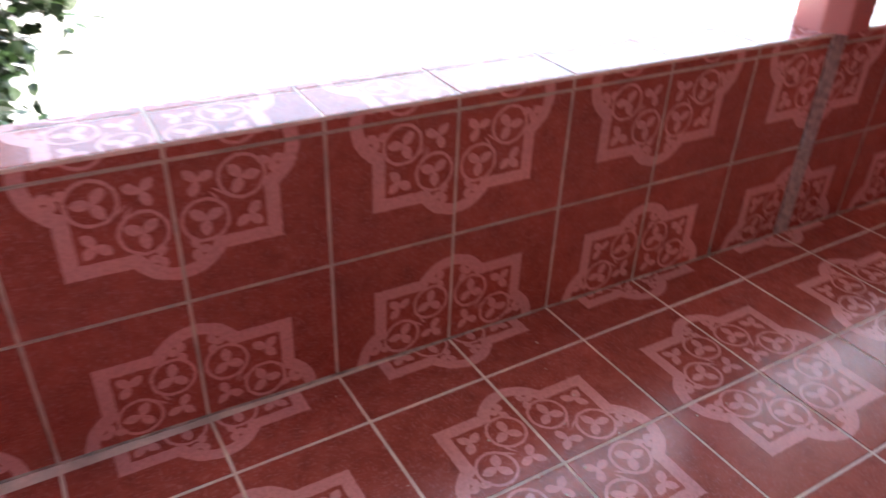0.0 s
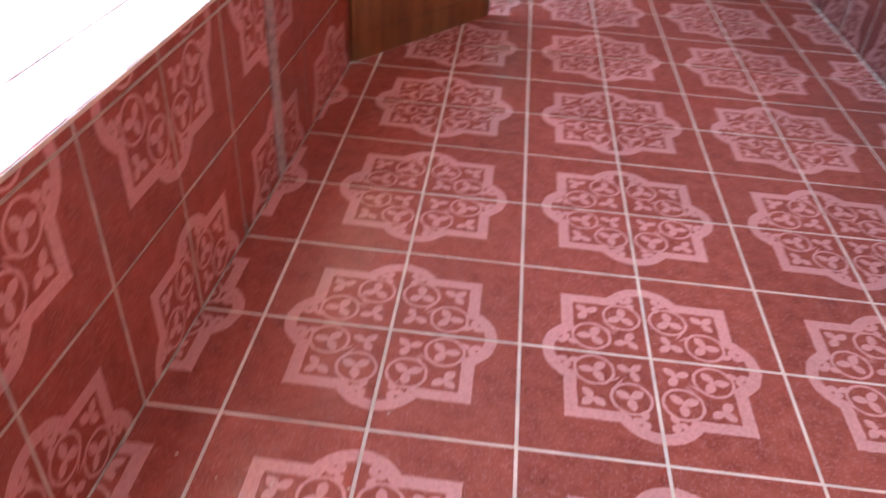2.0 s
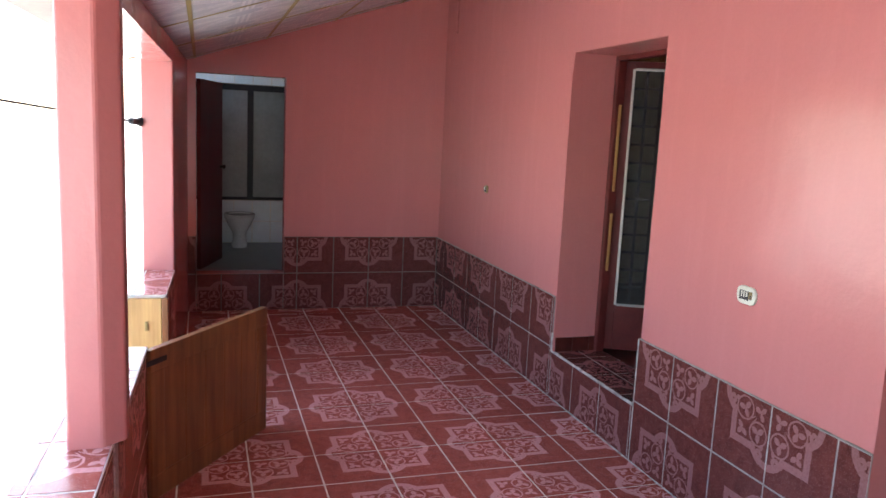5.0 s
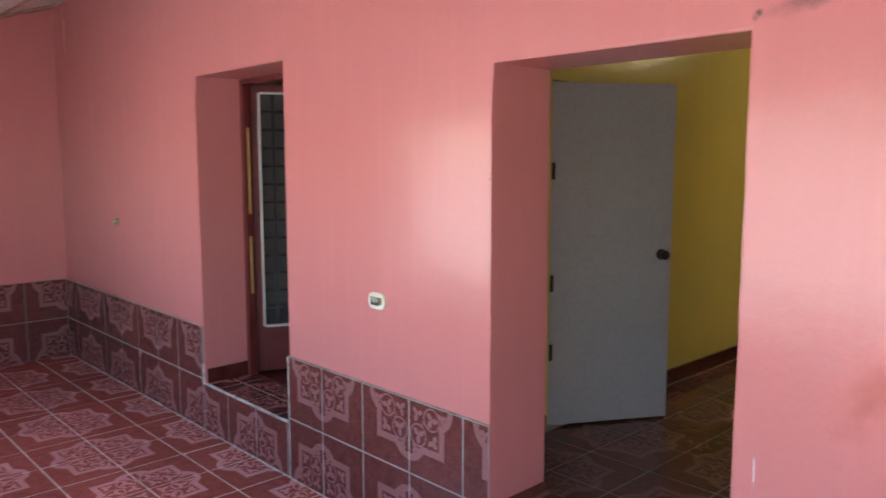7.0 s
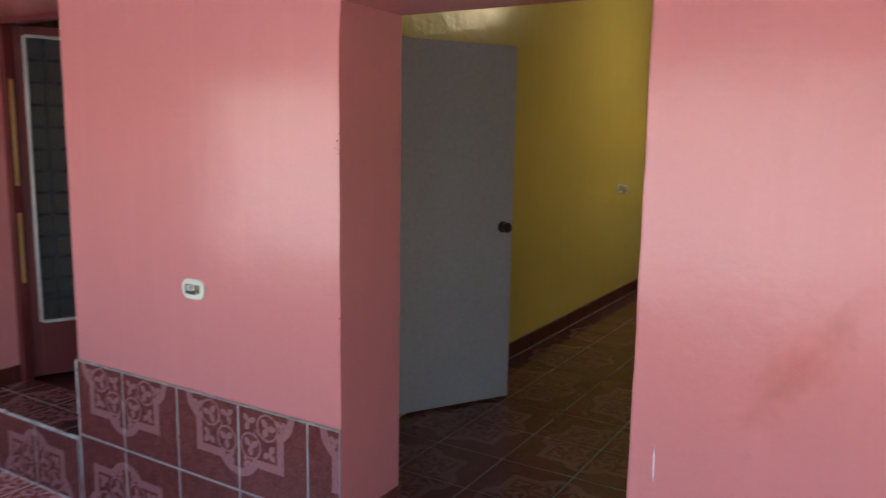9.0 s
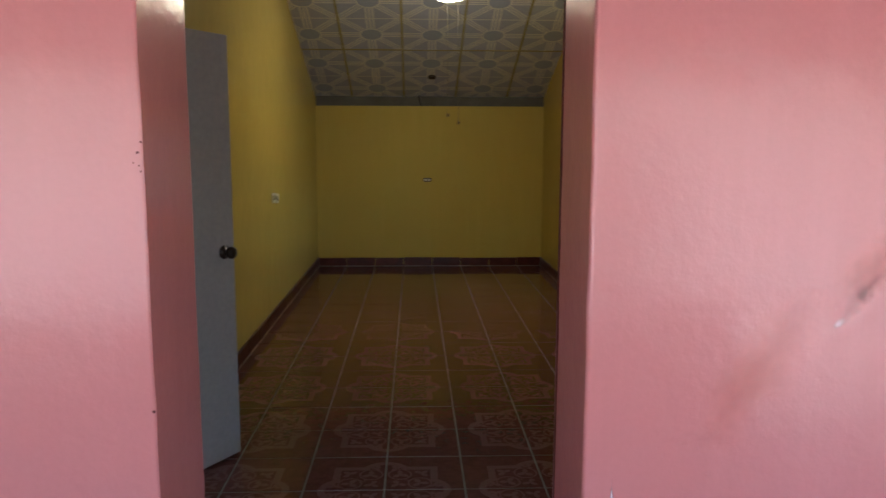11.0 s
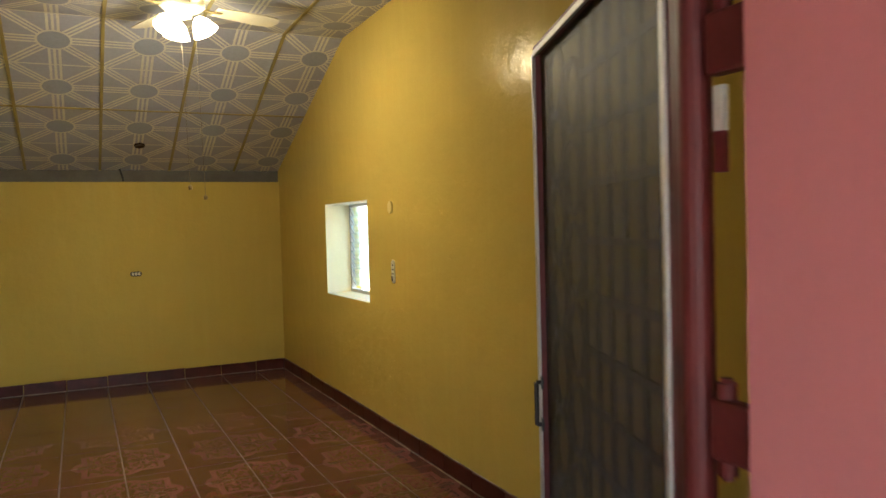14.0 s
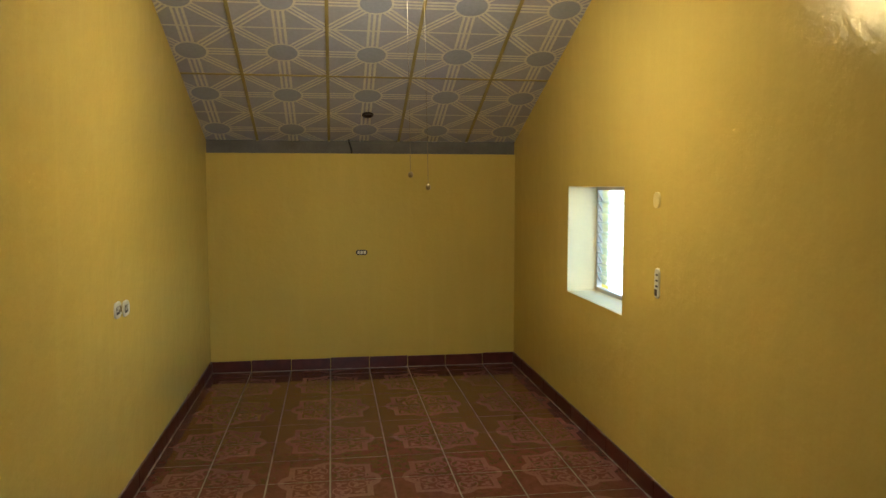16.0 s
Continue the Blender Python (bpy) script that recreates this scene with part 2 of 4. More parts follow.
def glow(name, color, strength):
    m = bpy.data.materials.new(name)
    m.use_nodes = True
    nt = m.node_tree
    b = nt.nodes["Principled BSDF"]
    b.inputs["Base Color"].default_value = (*color, 1)
    b.inputs["Emission Color"].default_value = (*color, 1)
    b.inputs["Emission Strength"].default_value = strength
    return m


def ground_material():
    m, nt, b = material("pale_yard", 0.9)
    vec = world_place(nt)
    n1 = noise_node(nt, vec, 0.35, 5)
    n2 = noise_node(nt, vec, 25, 5)
    soil = ramp(nt, n2, [(0.3, (0.48, 0.45, 0.39)), (0.7, (0.66, 0.63, 0.57))])
    grass = ramp(nt, n2, [(0.3, (0.09, 0.12, 0.03)), (0.7, (0.22, 0.24, 0.07))])
    nt.links.new(mix(nt, ramp(nt, n1, [(0.57, (0, 0, 0)), (0.65, (1, 1, 1))]), soil, grass), b.inputs["Base Color"])
    bump(nt, b, n2, 0.4, 0.03)
    return m


def glass_material(name, color, rough=0.05):
    m, nt, b = material(name, rough)
    b.inputs["Base Color"].default_value = (*color, 1)
    b.inputs["Transmission Weight"].default_value = 1.0
    b.inputs["IOR"].default_value = 1.45
    return m


def screen_material(name, color, open_share):
    m, nt, b = material(name, 0.55)
    n = noise_node(nt, coords(nt), 300, 2)
    nt.links.new(ramp(nt, n, [(0.3, tuple(c * 0.75 for c in color)), (0.7, color)]), b.inputs["Base Color"])
    b.inputs["Alpha"].default_value = 1 - open_share
    return m


PINK = paint("pink_oil_paint", (0.55, 0.198, 0.184), 0.215, 0.27, 0.5, (1, 1, 1), 0.15)
YELLOW = paint("yellow_oil_paint", (0.56, 0.414, 0.10), 0.20, 0.42, 0.125, (1.0, 0.78, 0.18), 0.16, (-4.3, 2.0))
PALE_YELLOW = paint("pale_yellow_paint", (0.60, 0.48, 0.16), 0.35, 0.1)
CREAM = paint("pale_cream", (0.84, 0.73, 0.45), 0.6, 0.2)
WHITE_TILE = plain("white_glazed_tile", (0.80, 0.84, 0.85), 0.25, 0, 0.08)
TILE = tile_material("glazed_tile", ((0.22, 0.050, 0.037), (0.335, 0.081, 0.058), (0.43, 0.124, 0.089)), ((0.56, 0.268, 0.252), (0.70, 0.36, 0.34)), 0.13, 0.18, 0.42)
# porch tile print in darker browner colours; on thresholds the shade is in them
TILE_WALL = tile_material("dark_wall_tile_with_shade", ((0.080, 0.020, 0.017), (0.115, 0.030, 0.025), (0.15, 0.045, 0.036)), ((0.22, 0.090, 0.086), (0.27, 0.120, 0.115)), 0.12, 0.16, 0.3)
# same tile as the porch, with the room's dim warm light in its colours
TILE_ROOM = tile_material("dimmed_room_tile", ((0.072, 0.022, 0.019), (0.106, 0.034, 0.029), (0.14, 0.048, 0.041)), ((0.150, 0.061, 0.058), (0.188, 0.085, 0.081)), 0.03, 0.09, 0.3)
GROUT = plain("pale_grout", (0.84, 0.76, 0.66), 0.85, 0, 0.3, 9, 0.2)
GROUT_PARAPET = plain("grey_parapet_grout", (0.66, 0.58, 0.50), 0.85, 0, 0.45, 9, 0.2)
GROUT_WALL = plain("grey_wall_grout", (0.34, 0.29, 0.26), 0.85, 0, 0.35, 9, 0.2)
# floor grout again, darkened in colour for the dim room
GROUT_ROOM = plain("dimmed_room_grout", (0.19, 0.15, 0.128), 0.85, 0, 0.35, 9, 0.2)
GROUT_DARK = plain("dark_cement", (0.17, 0.15, 0.13), 0.9, 0, 0.3, 9, 0.2)
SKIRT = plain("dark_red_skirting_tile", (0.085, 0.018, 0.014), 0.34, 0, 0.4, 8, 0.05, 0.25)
LISTEL = plain("grey_border_tile", (0.50, 0.42, 0.40), 0.4, 0, 0.6, 45, 0.1)
PANEL = panel_material("printed_ceiling_panel", (0.43, 0.44, 0.53), (0.72, 0.70, 0.60), (0.345, 0.375, 0.465))
PANEL_PORCH = panel_material("silver_ceiling_panel", (0.52, 0.52, 0.56), (0.74, 0.72, 0.72), (0.45, 0.46, 0.52), 0.8)
STRIP = plain("golden_joint_strip", (0.38, 0.31, 0.11), 0.5, 0, 0.2)
BEAM = plain("grey_timber_beam", (0.13, 0.12, 0.10), 0.7, 0, 0.3, 5, 0.2)
WOOD = wood_material("varnished_wood", (0.13, 0.045, 0.014), (0.26, 0.10, 0.03))
WOOD_LIGHT = wood_material("pale_wood", (0.42, 0.22, 0.07), (0.62, 0.38, 0.14))
MAROON = plain("maroon_enamel", (0.125, 0.020, 0.018), 0.48, 0, 0.3, 7, 0.08, 0.3)
ALU = plain("brushed_aluminium", (0.52, 0.50, 0.45), 0.5, 0.6, 0.15)
# darker copy of the grey screen, shade of the dark room in its colour
MESH_DARK = screen_material("shaded_insect_screen", (0.030, 0.027, 0.025), 0.45)
MESH = screen_material("grey_insect_screen", (0.082, 0.078, 0.078), 0.36)
IRON = plain("black_iron", (0.02, 0.018, 0.018), 0.45, 0.3, 0.3)
WHITE_DOOR = plain("grey_white_door_paint", (0.43, 0.40, 0.375), 0.45, 0, 0.05, 3, 0.012)
BRONZE = plain("dark_bronze", (0.045, 0.028, 0.022), 0.3, 0.7, 0.2)
PLASTIC = plain("ivory_plastic", (0.70, 0.69, 0.56), 0.4, 0, 0.1)
DARK = plain("dark_recess", (0.035, 0.03, 0.03), 0.6, 0, 0.2)
PORCELAIN = plain("white_porcelain", (0.75, 0.76, 0.75), 0.15, 0, 0.04, 3, 0)
BATH_FLOOR = plain("grey_bathroom_floor", (0.12, 0.13, 0.14), 0.35, 0, 0.2)
FROST = plain("frosted_pane", (0.30, 0.31, 0.28), 0.5, 0, 0.25, 2, 0.05)
LOUVRE = glass_material("louvre_glass", (0.55, 0.74, 0.80), 0.15)
LEAF = plain("green_leaf", (0.03, 0.065, 0.016), 0.45, 0, 0.4, 20, 0.1)
WOOD_GATE = wood_material("varnished_gate_wood", (0.165, 0.064, 0.021), (0.31, 0.13, 0.044), 0.4, 1)
BARK = plain("grey_bark", (0.14, 0.10, 0.07), 0.9, 0, 0.4, 20, 0.5)
BRASS = plain("pale_brass", (0.30, 0.22, 0.09), 0.4, 0.6, 0.1)
BLADE = plain("cream_fan_blade", (0.60, 0.55, 0.40), 0.45, 0, 0.1)
SHADE = glow("lit_glass_shade", (1.0, 0.88, 0.60), 2.2)
PLASTER = plain("grey_plaster", (0.36, 0.33, 0.30), 0.9, 0, 0.2, 3, 0.2)
CORD = plain("cream_pull_cord", (0.22, 0.18, 0.10), 0.6)


# ---- mesh helpers ----
def add_box(bm, x0, x1, y0, y1, z0, z1, bev=0.0, mi=0):
    made = bmesh.ops.create_cube(bm, size=1.0)["verts"]
    for v in made:
        v.co = Vector(((x0 + x1) / 2 + v.co.x * (x1 - x0), (y0 + y1) / 2 + v.co.y * (y1 - y0), (z0 + z1) / 2 + v.co.z * (z1 - z0)))
    faces = {f for v in made for f in v.link_faces}
    if bev:
        edges = {e for v in made for e in v.link_edges}
        out = bmesh.ops.bevel(bm, geom=list(edges), offset=bev, segments=2, profile=0.5, affect="EDGES")
        faces = faces | set(out["faces"])
    for f in faces:
        if f.is_valid:
            f.material_index = mi
    return bm


def box(x0, x1, y0, y1, z0, z1, bev=0.0):
    return add_box(bmesh.new(), x0, x1, y0, y1, z0, z1, bev)


def add_tube(bm, p, q, r0, r1=None, seg=12):
    p, q = Vector(p), Vector(q)
    m = Matrix.Translation((p + q) / 2) @ (q - p).to_track_quat("Z", "Y").to_matrix().to_4x4()
    bmesh.ops.create_cone(bm, cap_ends=True, segments=seg, radius1=r0, radius2=r0 if r1 is None else r1, depth=(q - p).length, matrix=m)
    return bm


def tube(p, q, r0, r1=None, seg=12):
    return add_tube(bmesh.new(), p, q, r0, r1, seg)


def lathe(bm, profile, seg=24, m=None):
    """A surface turned round z from (radius, height) pairs."""
    rings = []
    for r, z in profile:
        rings.append([bm.verts.new((r * math.cos(2 * math.pi * k / seg), r * math.sin(2 * math.pi * k / seg), z)) for k in range(seg)])
    for a, b in zip(rings, rings[1:]):
        for k in range(seg):
            bm.faces.new((a[k], a[(k + 1) % seg], b[(k + 1) % seg], b[k])).smooth = True
    for ring, flip in ((rings[0], True), (rings[-1], False)):
        if profile[0 if flip else -1][0] > 1e-4:
            bm.faces.new(ring[::-1] if flip else ring)
    if m is not None:
        bmesh.ops.transform(bm, matrix=m, verts=[v for ring in rings for v in ring])
    return bm


def mesh_from(name, bm, *mats):
    bmesh.ops.recalc_face_normals(bm, faces=bm.faces)
    me = bpy.data.meshes.new(name)
    bm.to_mesh(me)
    bm.free()
    for m in mats:
        me.materials.append(m)
    return me


def part(name, bm, mat, parent, label="", m=None):
    ob = new(name, mesh_from(name, bm, *(mat if isinstance(mat, tuple) else (mat,))))
    ob.parent = parent
    if m is not None:
        ob.matrix_basis = m
    return tagged(ob, label)


def thing(name, label, category, m=None, group="", kind=""):
    ob = new(name)
    ob.empty_display_size = 0.1
    if m is not None:
        ob.matrix_basis = m
    return tagged(ob, label, category, group, kind)


def solid(name, bm, mat, label, category, kind="structure", m=None):
    ob = new(name, mesh_from(name, bm, *(mat if isinstance(mat, tuple) else (mat,))))
    if m is not None:
        ob.matrix_basis = m
    return tagged(ob, label, category, "", kind)


def slab(u0, u1, w0, w1, t0, t1, holes, place, courses=()):
    """A wall or slab of real thickness with openings: u and w in its plane, t through it. place maps (u, w, t) to the world."""
    us = sorted({u0, u1, *(h[0] for h in holes), *(h[1] for h in holes)})
    ws = sorted({w0, w1, *(h[2] for h in holes), *(h[3] for h in holes), *courses})
    us = [u for u in us if u0 <= u <= u1]
    ws = [w for w in ws if w0 <= w <= w1]

    def full(i, j):
        if not (0 <= i < len(us) - 1 and 0 <= j < len(ws) - 1):
            return False
        u, w = (us[i] + us[i + 1]) / 2, (ws[j] + ws[j + 1]) / 2
        return not any(h[0] < u < h[1] and h[2] < w < h[3] for h in holes)
    bm, seen = bmesh.new(), {}

    def vert(u, w, t):
        key = (round(u, 5), round(w, 5), round(t, 5))
        if key not in seen:
            seen[key] = bm.verts.new(place(u, w, t))
        return seen[key]
    for i in range(len(us) - 1):
        for j in range(len(ws) - 1):
            if not full(i, j):
                continue
            a, b, c, d = us[i], us[i + 1], ws[j], ws[j + 1]
            for t in (t0, t1):
                bm.faces.new([vert(a, c, t), vert(b, c, t), vert(b, d, t), vert(a, d, t)])
            for di, dj, e in ((-1, 0, ((a, c), (a, d))), (1, 0, ((b, c), (b, d))), (0, -1, ((a, c), (b, c))), (0, 1, ((a, d), (b, d)))):
                if not full(i + di, j + dj):
                    (p, q), (r, s) = e
                    bm.faces.new([vert(p, q, t0), vert(r, s, t0), vert(r, s, t1), vert(p, q, t1)])
    return bm


XZ = lambda u, w, t: (u, t, w)
YZ = lambda u, w, t: (t, u, w)
XY = lambda u, w, t: (u, w, t)

# ---- tiles: one mesh for each cut, shared ----
TILE_MESHES = {}
GAP = 0.0044


def tile_mesh(u0, u1, v0, v1, mat):
    key = (round(u0, 3), round(u1, 3), round(v0, 3), round(v1, 3), mat.name)
    if key not in TILE_MESHES:
        a, b, c, d, e = u0 + GAP, u1 - GAP, v0 + GAP, v1 - GAP, 0.0009
        co = [(x, y, -0.008) for x, y in ((a, c), (b, c), (b, d), (a, d))]
        if mat is TILE_ROOM:
            e = 0.0002
        co += [(x, y, -0.0006) for x, y in ((a, c), (b, c), (b, d), (a, d))]
        co += [(x, y, 0.0) for x, y in ((a + e, c + e), (b - e, c + e), (b - e, d - e), (a + e, d - e))]
        fs = [(8, 9, 10, 11)]
        for k in range(4):
            n = (k + 1) % 4
            fs += [(k, n, 4 + n, 4 + k), (4 + k, 4 + n, 8 + n, 8 + k)]
        me = bpy.data.meshes.new("tile")
        me.from_pydata(co, [], fs)
        me.materials.append(mat)
        TILE_MESHES[key] = me
    return TILE_MESHES[key]


tile_rng = random.Random(5)


def tile_field(parent, place, a0, a1, b0, b1, ca, cb, pa=P, pb=P, mat=None, uneven=0.0006, bed=None):
    """Tiles over a rectangle of a plane, in a bed of grout. place: the plane's matrix; ca, cb: a medallion's centre."""
    part("grout", box(a0 + 0.001, a1 - 0.001, b0 + 0.001, b1 - 0.001, -0.011, -0.0016), bed or GROUT, parent, "", place)
    for i in range(math.floor((a0 - ca) / pa), math.ceil((a1 - ca) / pa)):
        for j in range(math.floor((b0 - cb) / pb), math.ceil((b1 - cb) / pb)):
            l, r = max(a0, ca + i * pa), min(a1, ca + (i + 1) * pa)
            lo, hi = max(b0, cb + j * pb), min(b1, cb + (j + 1) * pb)
            if r - l < 0.012 or hi - lo < 0.012:
                continue
            ox, oy = ca + (i if i % 2 == 0 else i + 1) * pa, cb + (j if j % 2 == 0 else j + 1) * pb
            turn = {(0, 0): 0, (1, 0): 90, (1, 1): 180, (0, 1): 270}[(i % 2, j % 2)]
            cs, sn = round(math.cos(radians(turn))), round(math.sin(radians(turn)))
            # corners in the turned tile's own axes
            xs = [(x - ox) * cs + (y - oy) * sn for x in (l, r) for y in (lo, hi)]
            ys = [-(x - ox) * sn + (y - oy) * cs for x in (l, r) for y in (lo, hi)]
            ob = new("tile", tile_mesh(min(xs), max(xs), min(ys), max(ys), mat or TILE))
            ob.parent = parent
            lift = tile_rng.uniform(-uneven, uneven)
            ob.matrix_basis = place @ pose(ox, oy, lift, tile_rng.uniform(-0.12, 0.12), tile_rng.uniform(-0.12, 0.12), turn)


def frame_matrix(origin, a, b):
    a, b = Vector(a).normalized(), Vector(b).normalized()
    n = a.cross(b)
    return Matrix.Translation(origin) @ Matrix((a, b, n)).transposed().to_4x4()

# ---- the ground and the shell ----
solid("ground", box(-4000, 4000, -4000, 4000, -0.45, -0.25), ground_material(), "pale dusty yard with patches of grass", "ground")

porch_floor = solid("floor_1", slab(-3.2, END_X + 0.15, -2.62, 0.40, -0.25, -0.004, [], XY), GROUT, "dark red patterned tile floor of the porch", "floor")
room_floor = solid("floor_2", slab(ROOM_X0 - 0.3, ROOM_X1 + 0.12, ROOM_Y0 - 0.2, ROOM_Y1, -0.25, ROOM_Z - 0.004, [], XY), GROUT, "glossy dark red patterned tile floor of the yellow room", "floor")
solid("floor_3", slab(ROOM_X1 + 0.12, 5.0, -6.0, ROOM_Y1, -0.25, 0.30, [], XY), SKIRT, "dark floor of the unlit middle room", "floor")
solid("floor_4", slab(END_X + 0.15, 7.45, -1.75, 0.17, -0.25, 0.34, [], XY), BATH_FLOOR, "grey bathroom floor", "floor")

# long wall between porch and rooms: pink towards the porch and in its reveals, a yellow coat towards the room
def rounded(bm, y, holes, r):
    """Round the plaster edges of openings on the face at y."""
    es = []
    for e in bm.edges:
        a_, b_ = e.verts[0].co, e.verts[1].co
        if abs(a_.y - y) < 1e-4 and abs(b_.y - y) < 1e-4 and len(e.link_faces) == 2:
            n0, n1 = e.link_faces[0].normal, e.link_faces[1].normal
            mid_ = (a_ + b_) / 2
            if abs(n0.dot(n1)) < 0.1 and any(h[0] - 0.01 < mid_.x < h[1] + 0.01 and h[2] - 0.01 < mid_.z < h[3] + 0.01 for h in holes):
                es.append(e)
    bmesh.ops.bevel(bm, geom=es, offset=r, segments=3, profile=0.5, affect="EDGES")
    return bm


def long_wall():
    levels = [0.40 + 0.11 * k for k in range(15)]
    bm = slab(-3.2, END_X + 0.15, -0.25, 3.35, WALL_Y - WALL_T + 0.012, WALL_Y, [D1, D2], XZ, levels)
    # hand-trowelled arrises: the doorways' edges wander by a few millimetres
    rng_ = random.Random(21)
    drift = {(x, z): rng_.uniform(-0.0016, 0.0016) for x in (D1[0], D1[1], D2[0], D2[1]) for z in levels}
    for v in bm.verts:
        for (x, z), d in drift.items():
            if abs(v.co.x - x) < 1e-4 and abs(v.co.z - z) < 1e-4:
                v.co.x += d * (1.0 if v.co.y > WALL_Y - 0.1 else 0.6)
                break
    bm.normal_update()
    return rounded(bm, WALL_Y, [D1, D2], 0.010)


wall_long = solid("wall_south", long_wall(), PINK, "pink oil-painted wall with two deep doorways", "wall")
solid("wall_coat", slab(ROOM_X0, ROOM_X1, ROOM_Z - 0.05, 3.3, WALL_Y - WALL_T, WALL_Y - WALL_T + 0.012, [(D2[0] - 0.03, D2[1] + 0.03, D2[2] - 0.2, D2[3] + 0.012)], XZ), YELLOW, "yellow painted inner side of the doorway wall", "wall")
wall_end = solid("wall_east", slab(-2.9, 0.17, -0.25, 3.35, END_X, END_X + 0.15, [BATH], YZ), PINK, "pink end wall with the bathroom doorway", "wall")
# unseen west end; its opening is added to brighten the near porch
solid("wall_west", slab(-2.62, 0.5, -0.25, 3.35, -3.35, -3.2, [(-0.75, 0.10, 0.70, 2.0)], YZ), PINK, "unseen pink end wall with an opening added to let daylight in", "wall")

# the open side: parapet, gate gap, second parapet, column wall and beam, all slightly askew
ASKEW = Matrix.Translation((0, 0.174, 0)) @ Matrix.Rotation(SKEW, 4, "Z")
GATE_X0, GATE_X1, COL_X = 1.995, 2.98, 3.74
PAR_X0 = -2.0                               # the low wall stops here; the unseen gap beyond is added to admit light
par_1 = solid("parapet_1", box(PAR_X0, GATE_X0, 0.008, 0.205, -0.25, 0.704), GROUT, "low porch wall clad in dark red patterned tiles", "parapet", m=ASKEW)
par_2 = solid("parapet_2", box(GATE_X1 + 0.03, COL_X, 0.008, 0.205, -0.25, 0.704), GROUT, "short tiled low wall between gate and column", "parapet", m=ASKEW)
col_wall = solid("wall_north", box(COL_X, END_X + 0.02, 0.0, 0.19, -0.25, 2.6, 0.01), PINK, "pink wall at the end of the open side", "wall", m=ASKEW)
solid("beam", box(-3.2, COL_X, 0.0, 0.19, 2.035, 2.6), PINK, "pink beam over the porch openings", "beam", m=ASKEW)

# porch ceiling: sloping printed panels
def panel_ceiling(name, origin, a, b, la, lb, pitch_a, pitch_b, off_a, off_b, mats, label):
    """A sheet of panels with joint strips, in one mesh. a, b: directions; la, lb: lengths; joints at off + k * pitch."""
    bm = bmesh.new()
    uvl = bm.loops.layers.uv.new("UVMap")
    a, b, o = Vector(a).normalized(), Vector(b).normalized(), Vector(origin)
    n = a.cross(b).normalized()
    if n.z > 0:
        n = -n

    def cuts(length, pitch, off):
        k = math.ceil((0 - off) / pitch)
        out = [0.0]
        while off + k * pitch < length - 0.01:
            if off + k * pitch > 0.01:
                out.append(off + k * pitch)
            k += 1
        return out + [length]
    ca, cb = cuts(la, pitch_a, off_a), cuts(lb, pitch_b, off_b)
    rng = random.Random(3)
    for p, q in zip(ca, ca[1:]):
        for r, s in zip(cb, cb[1:]):
            sag = rng.uniform(0.0, 0.004)
            vs = [bm.verts.new(o + a * u + b * w + n * sag) for u, w in ((p, r), (q, r), (q, s), (p, s))]
            f = bm.faces.new(vs)
            for lp, (u, w) in zip(f.loops, ((p, r), (q, r), (q, s), (p, s))):
                lp[uvl].uv = ((u - off_a) / pitch_a, (w - off_b) / (pitch_b / 2))
    up = -n * 0.06
    vs = [bm.verts.new(o + a * u + b * w + up) for u, w in ((0, 0), (la, 0), (la, lb), (0, lb))]
    bm.faces.new(vs).material_index = 1

    def bar(p, q, r, s, h):
        co = [o + a * u + b * w + n * t for t in (0.0, h) for u, w in ((p, r), (q, r), (q, s), (p, s))]
        v = [bm.verts.new(c) for c in co]
        for idx in ((4, 5, 6, 7), (0, 1, 5, 4), (1, 2, 6, 5), (2, 3, 7, 6), (3, 0, 4, 7)):
            bm.faces.new([v[k] for k in idx]).material_index = 1
    for u in ca[1:-1]:
        bar(u - 0.011, u + 0.011, 0, lb, 0.008)
    for w in cb[1:-1]:
        bar(0, la, w - 0.008, w + 0.008, 0.007)
    me = bpy.data.meshes.new(name)
    bm.to_mesh(me)
    bm.free()
    for m in mats:
        me.materials.append(m)
    return tagged(new(name, me), label, "ceiling", "", "structure")


PS = 0.345
pl_ = math.hypot(1, PS)
panel_ceiling("ceiling_1", (END_X + 0.1, 0.35, 2.2 - 0.40 * PS), (0, -1, PS), (-1, 0, 0), 2.75 * pl_, 8.9, 0.59 * pl_, 1.18, (0.35 + 0.647 - 0.59 * 2) * pl_, 0.32, (PANEL_PORCH, STRIP), "sloping porch ceiling of silvery printed panels")

# yellow room
solid("wall_room_west", slab(ROOM_Y0 - 0.2, ROOM_Y1, -0.25, 3.3, ROOM_X0 - 0.30, ROOM_X0, [(-7.91, -6.915, 1.095, 1.815)], YZ), YELLOW, "yellow room wall with a louvred window", "wall")
solid("wall_room_east", slab(ROOM_Y0 - 0.2, ROOM_Y1, -0.25, 3.3, ROOM_X1, ROOM_X1 + 0.12, [(-4.10, -3.32, ROOM_Z - 0.02, 2.11)], YZ), YELLOW, "yellow room wall with a white door standing ajar", "wall")
solid("wall_room_south", slab(ROOM_X0 - 0.3, ROOM_X1 + 0.12, -0.25, 2.09, ROOM_Y0 - 0.2, ROOM_Y0, [], XZ), YELLOW, "yellow back wall of the room", "wall")
solid("wall_plate", slab(ROOM_X0, ROOM_X1, 2.092, 2.6, ROOM_Y0 - 0.16, ROOM_Y0 - 0.035, [], XZ), BEAM, "grey timber wall plate under the ceiling", "beam")
KINK_Y, FLAT_Z, BACK_Z = -7.335, 3.02, 2.215
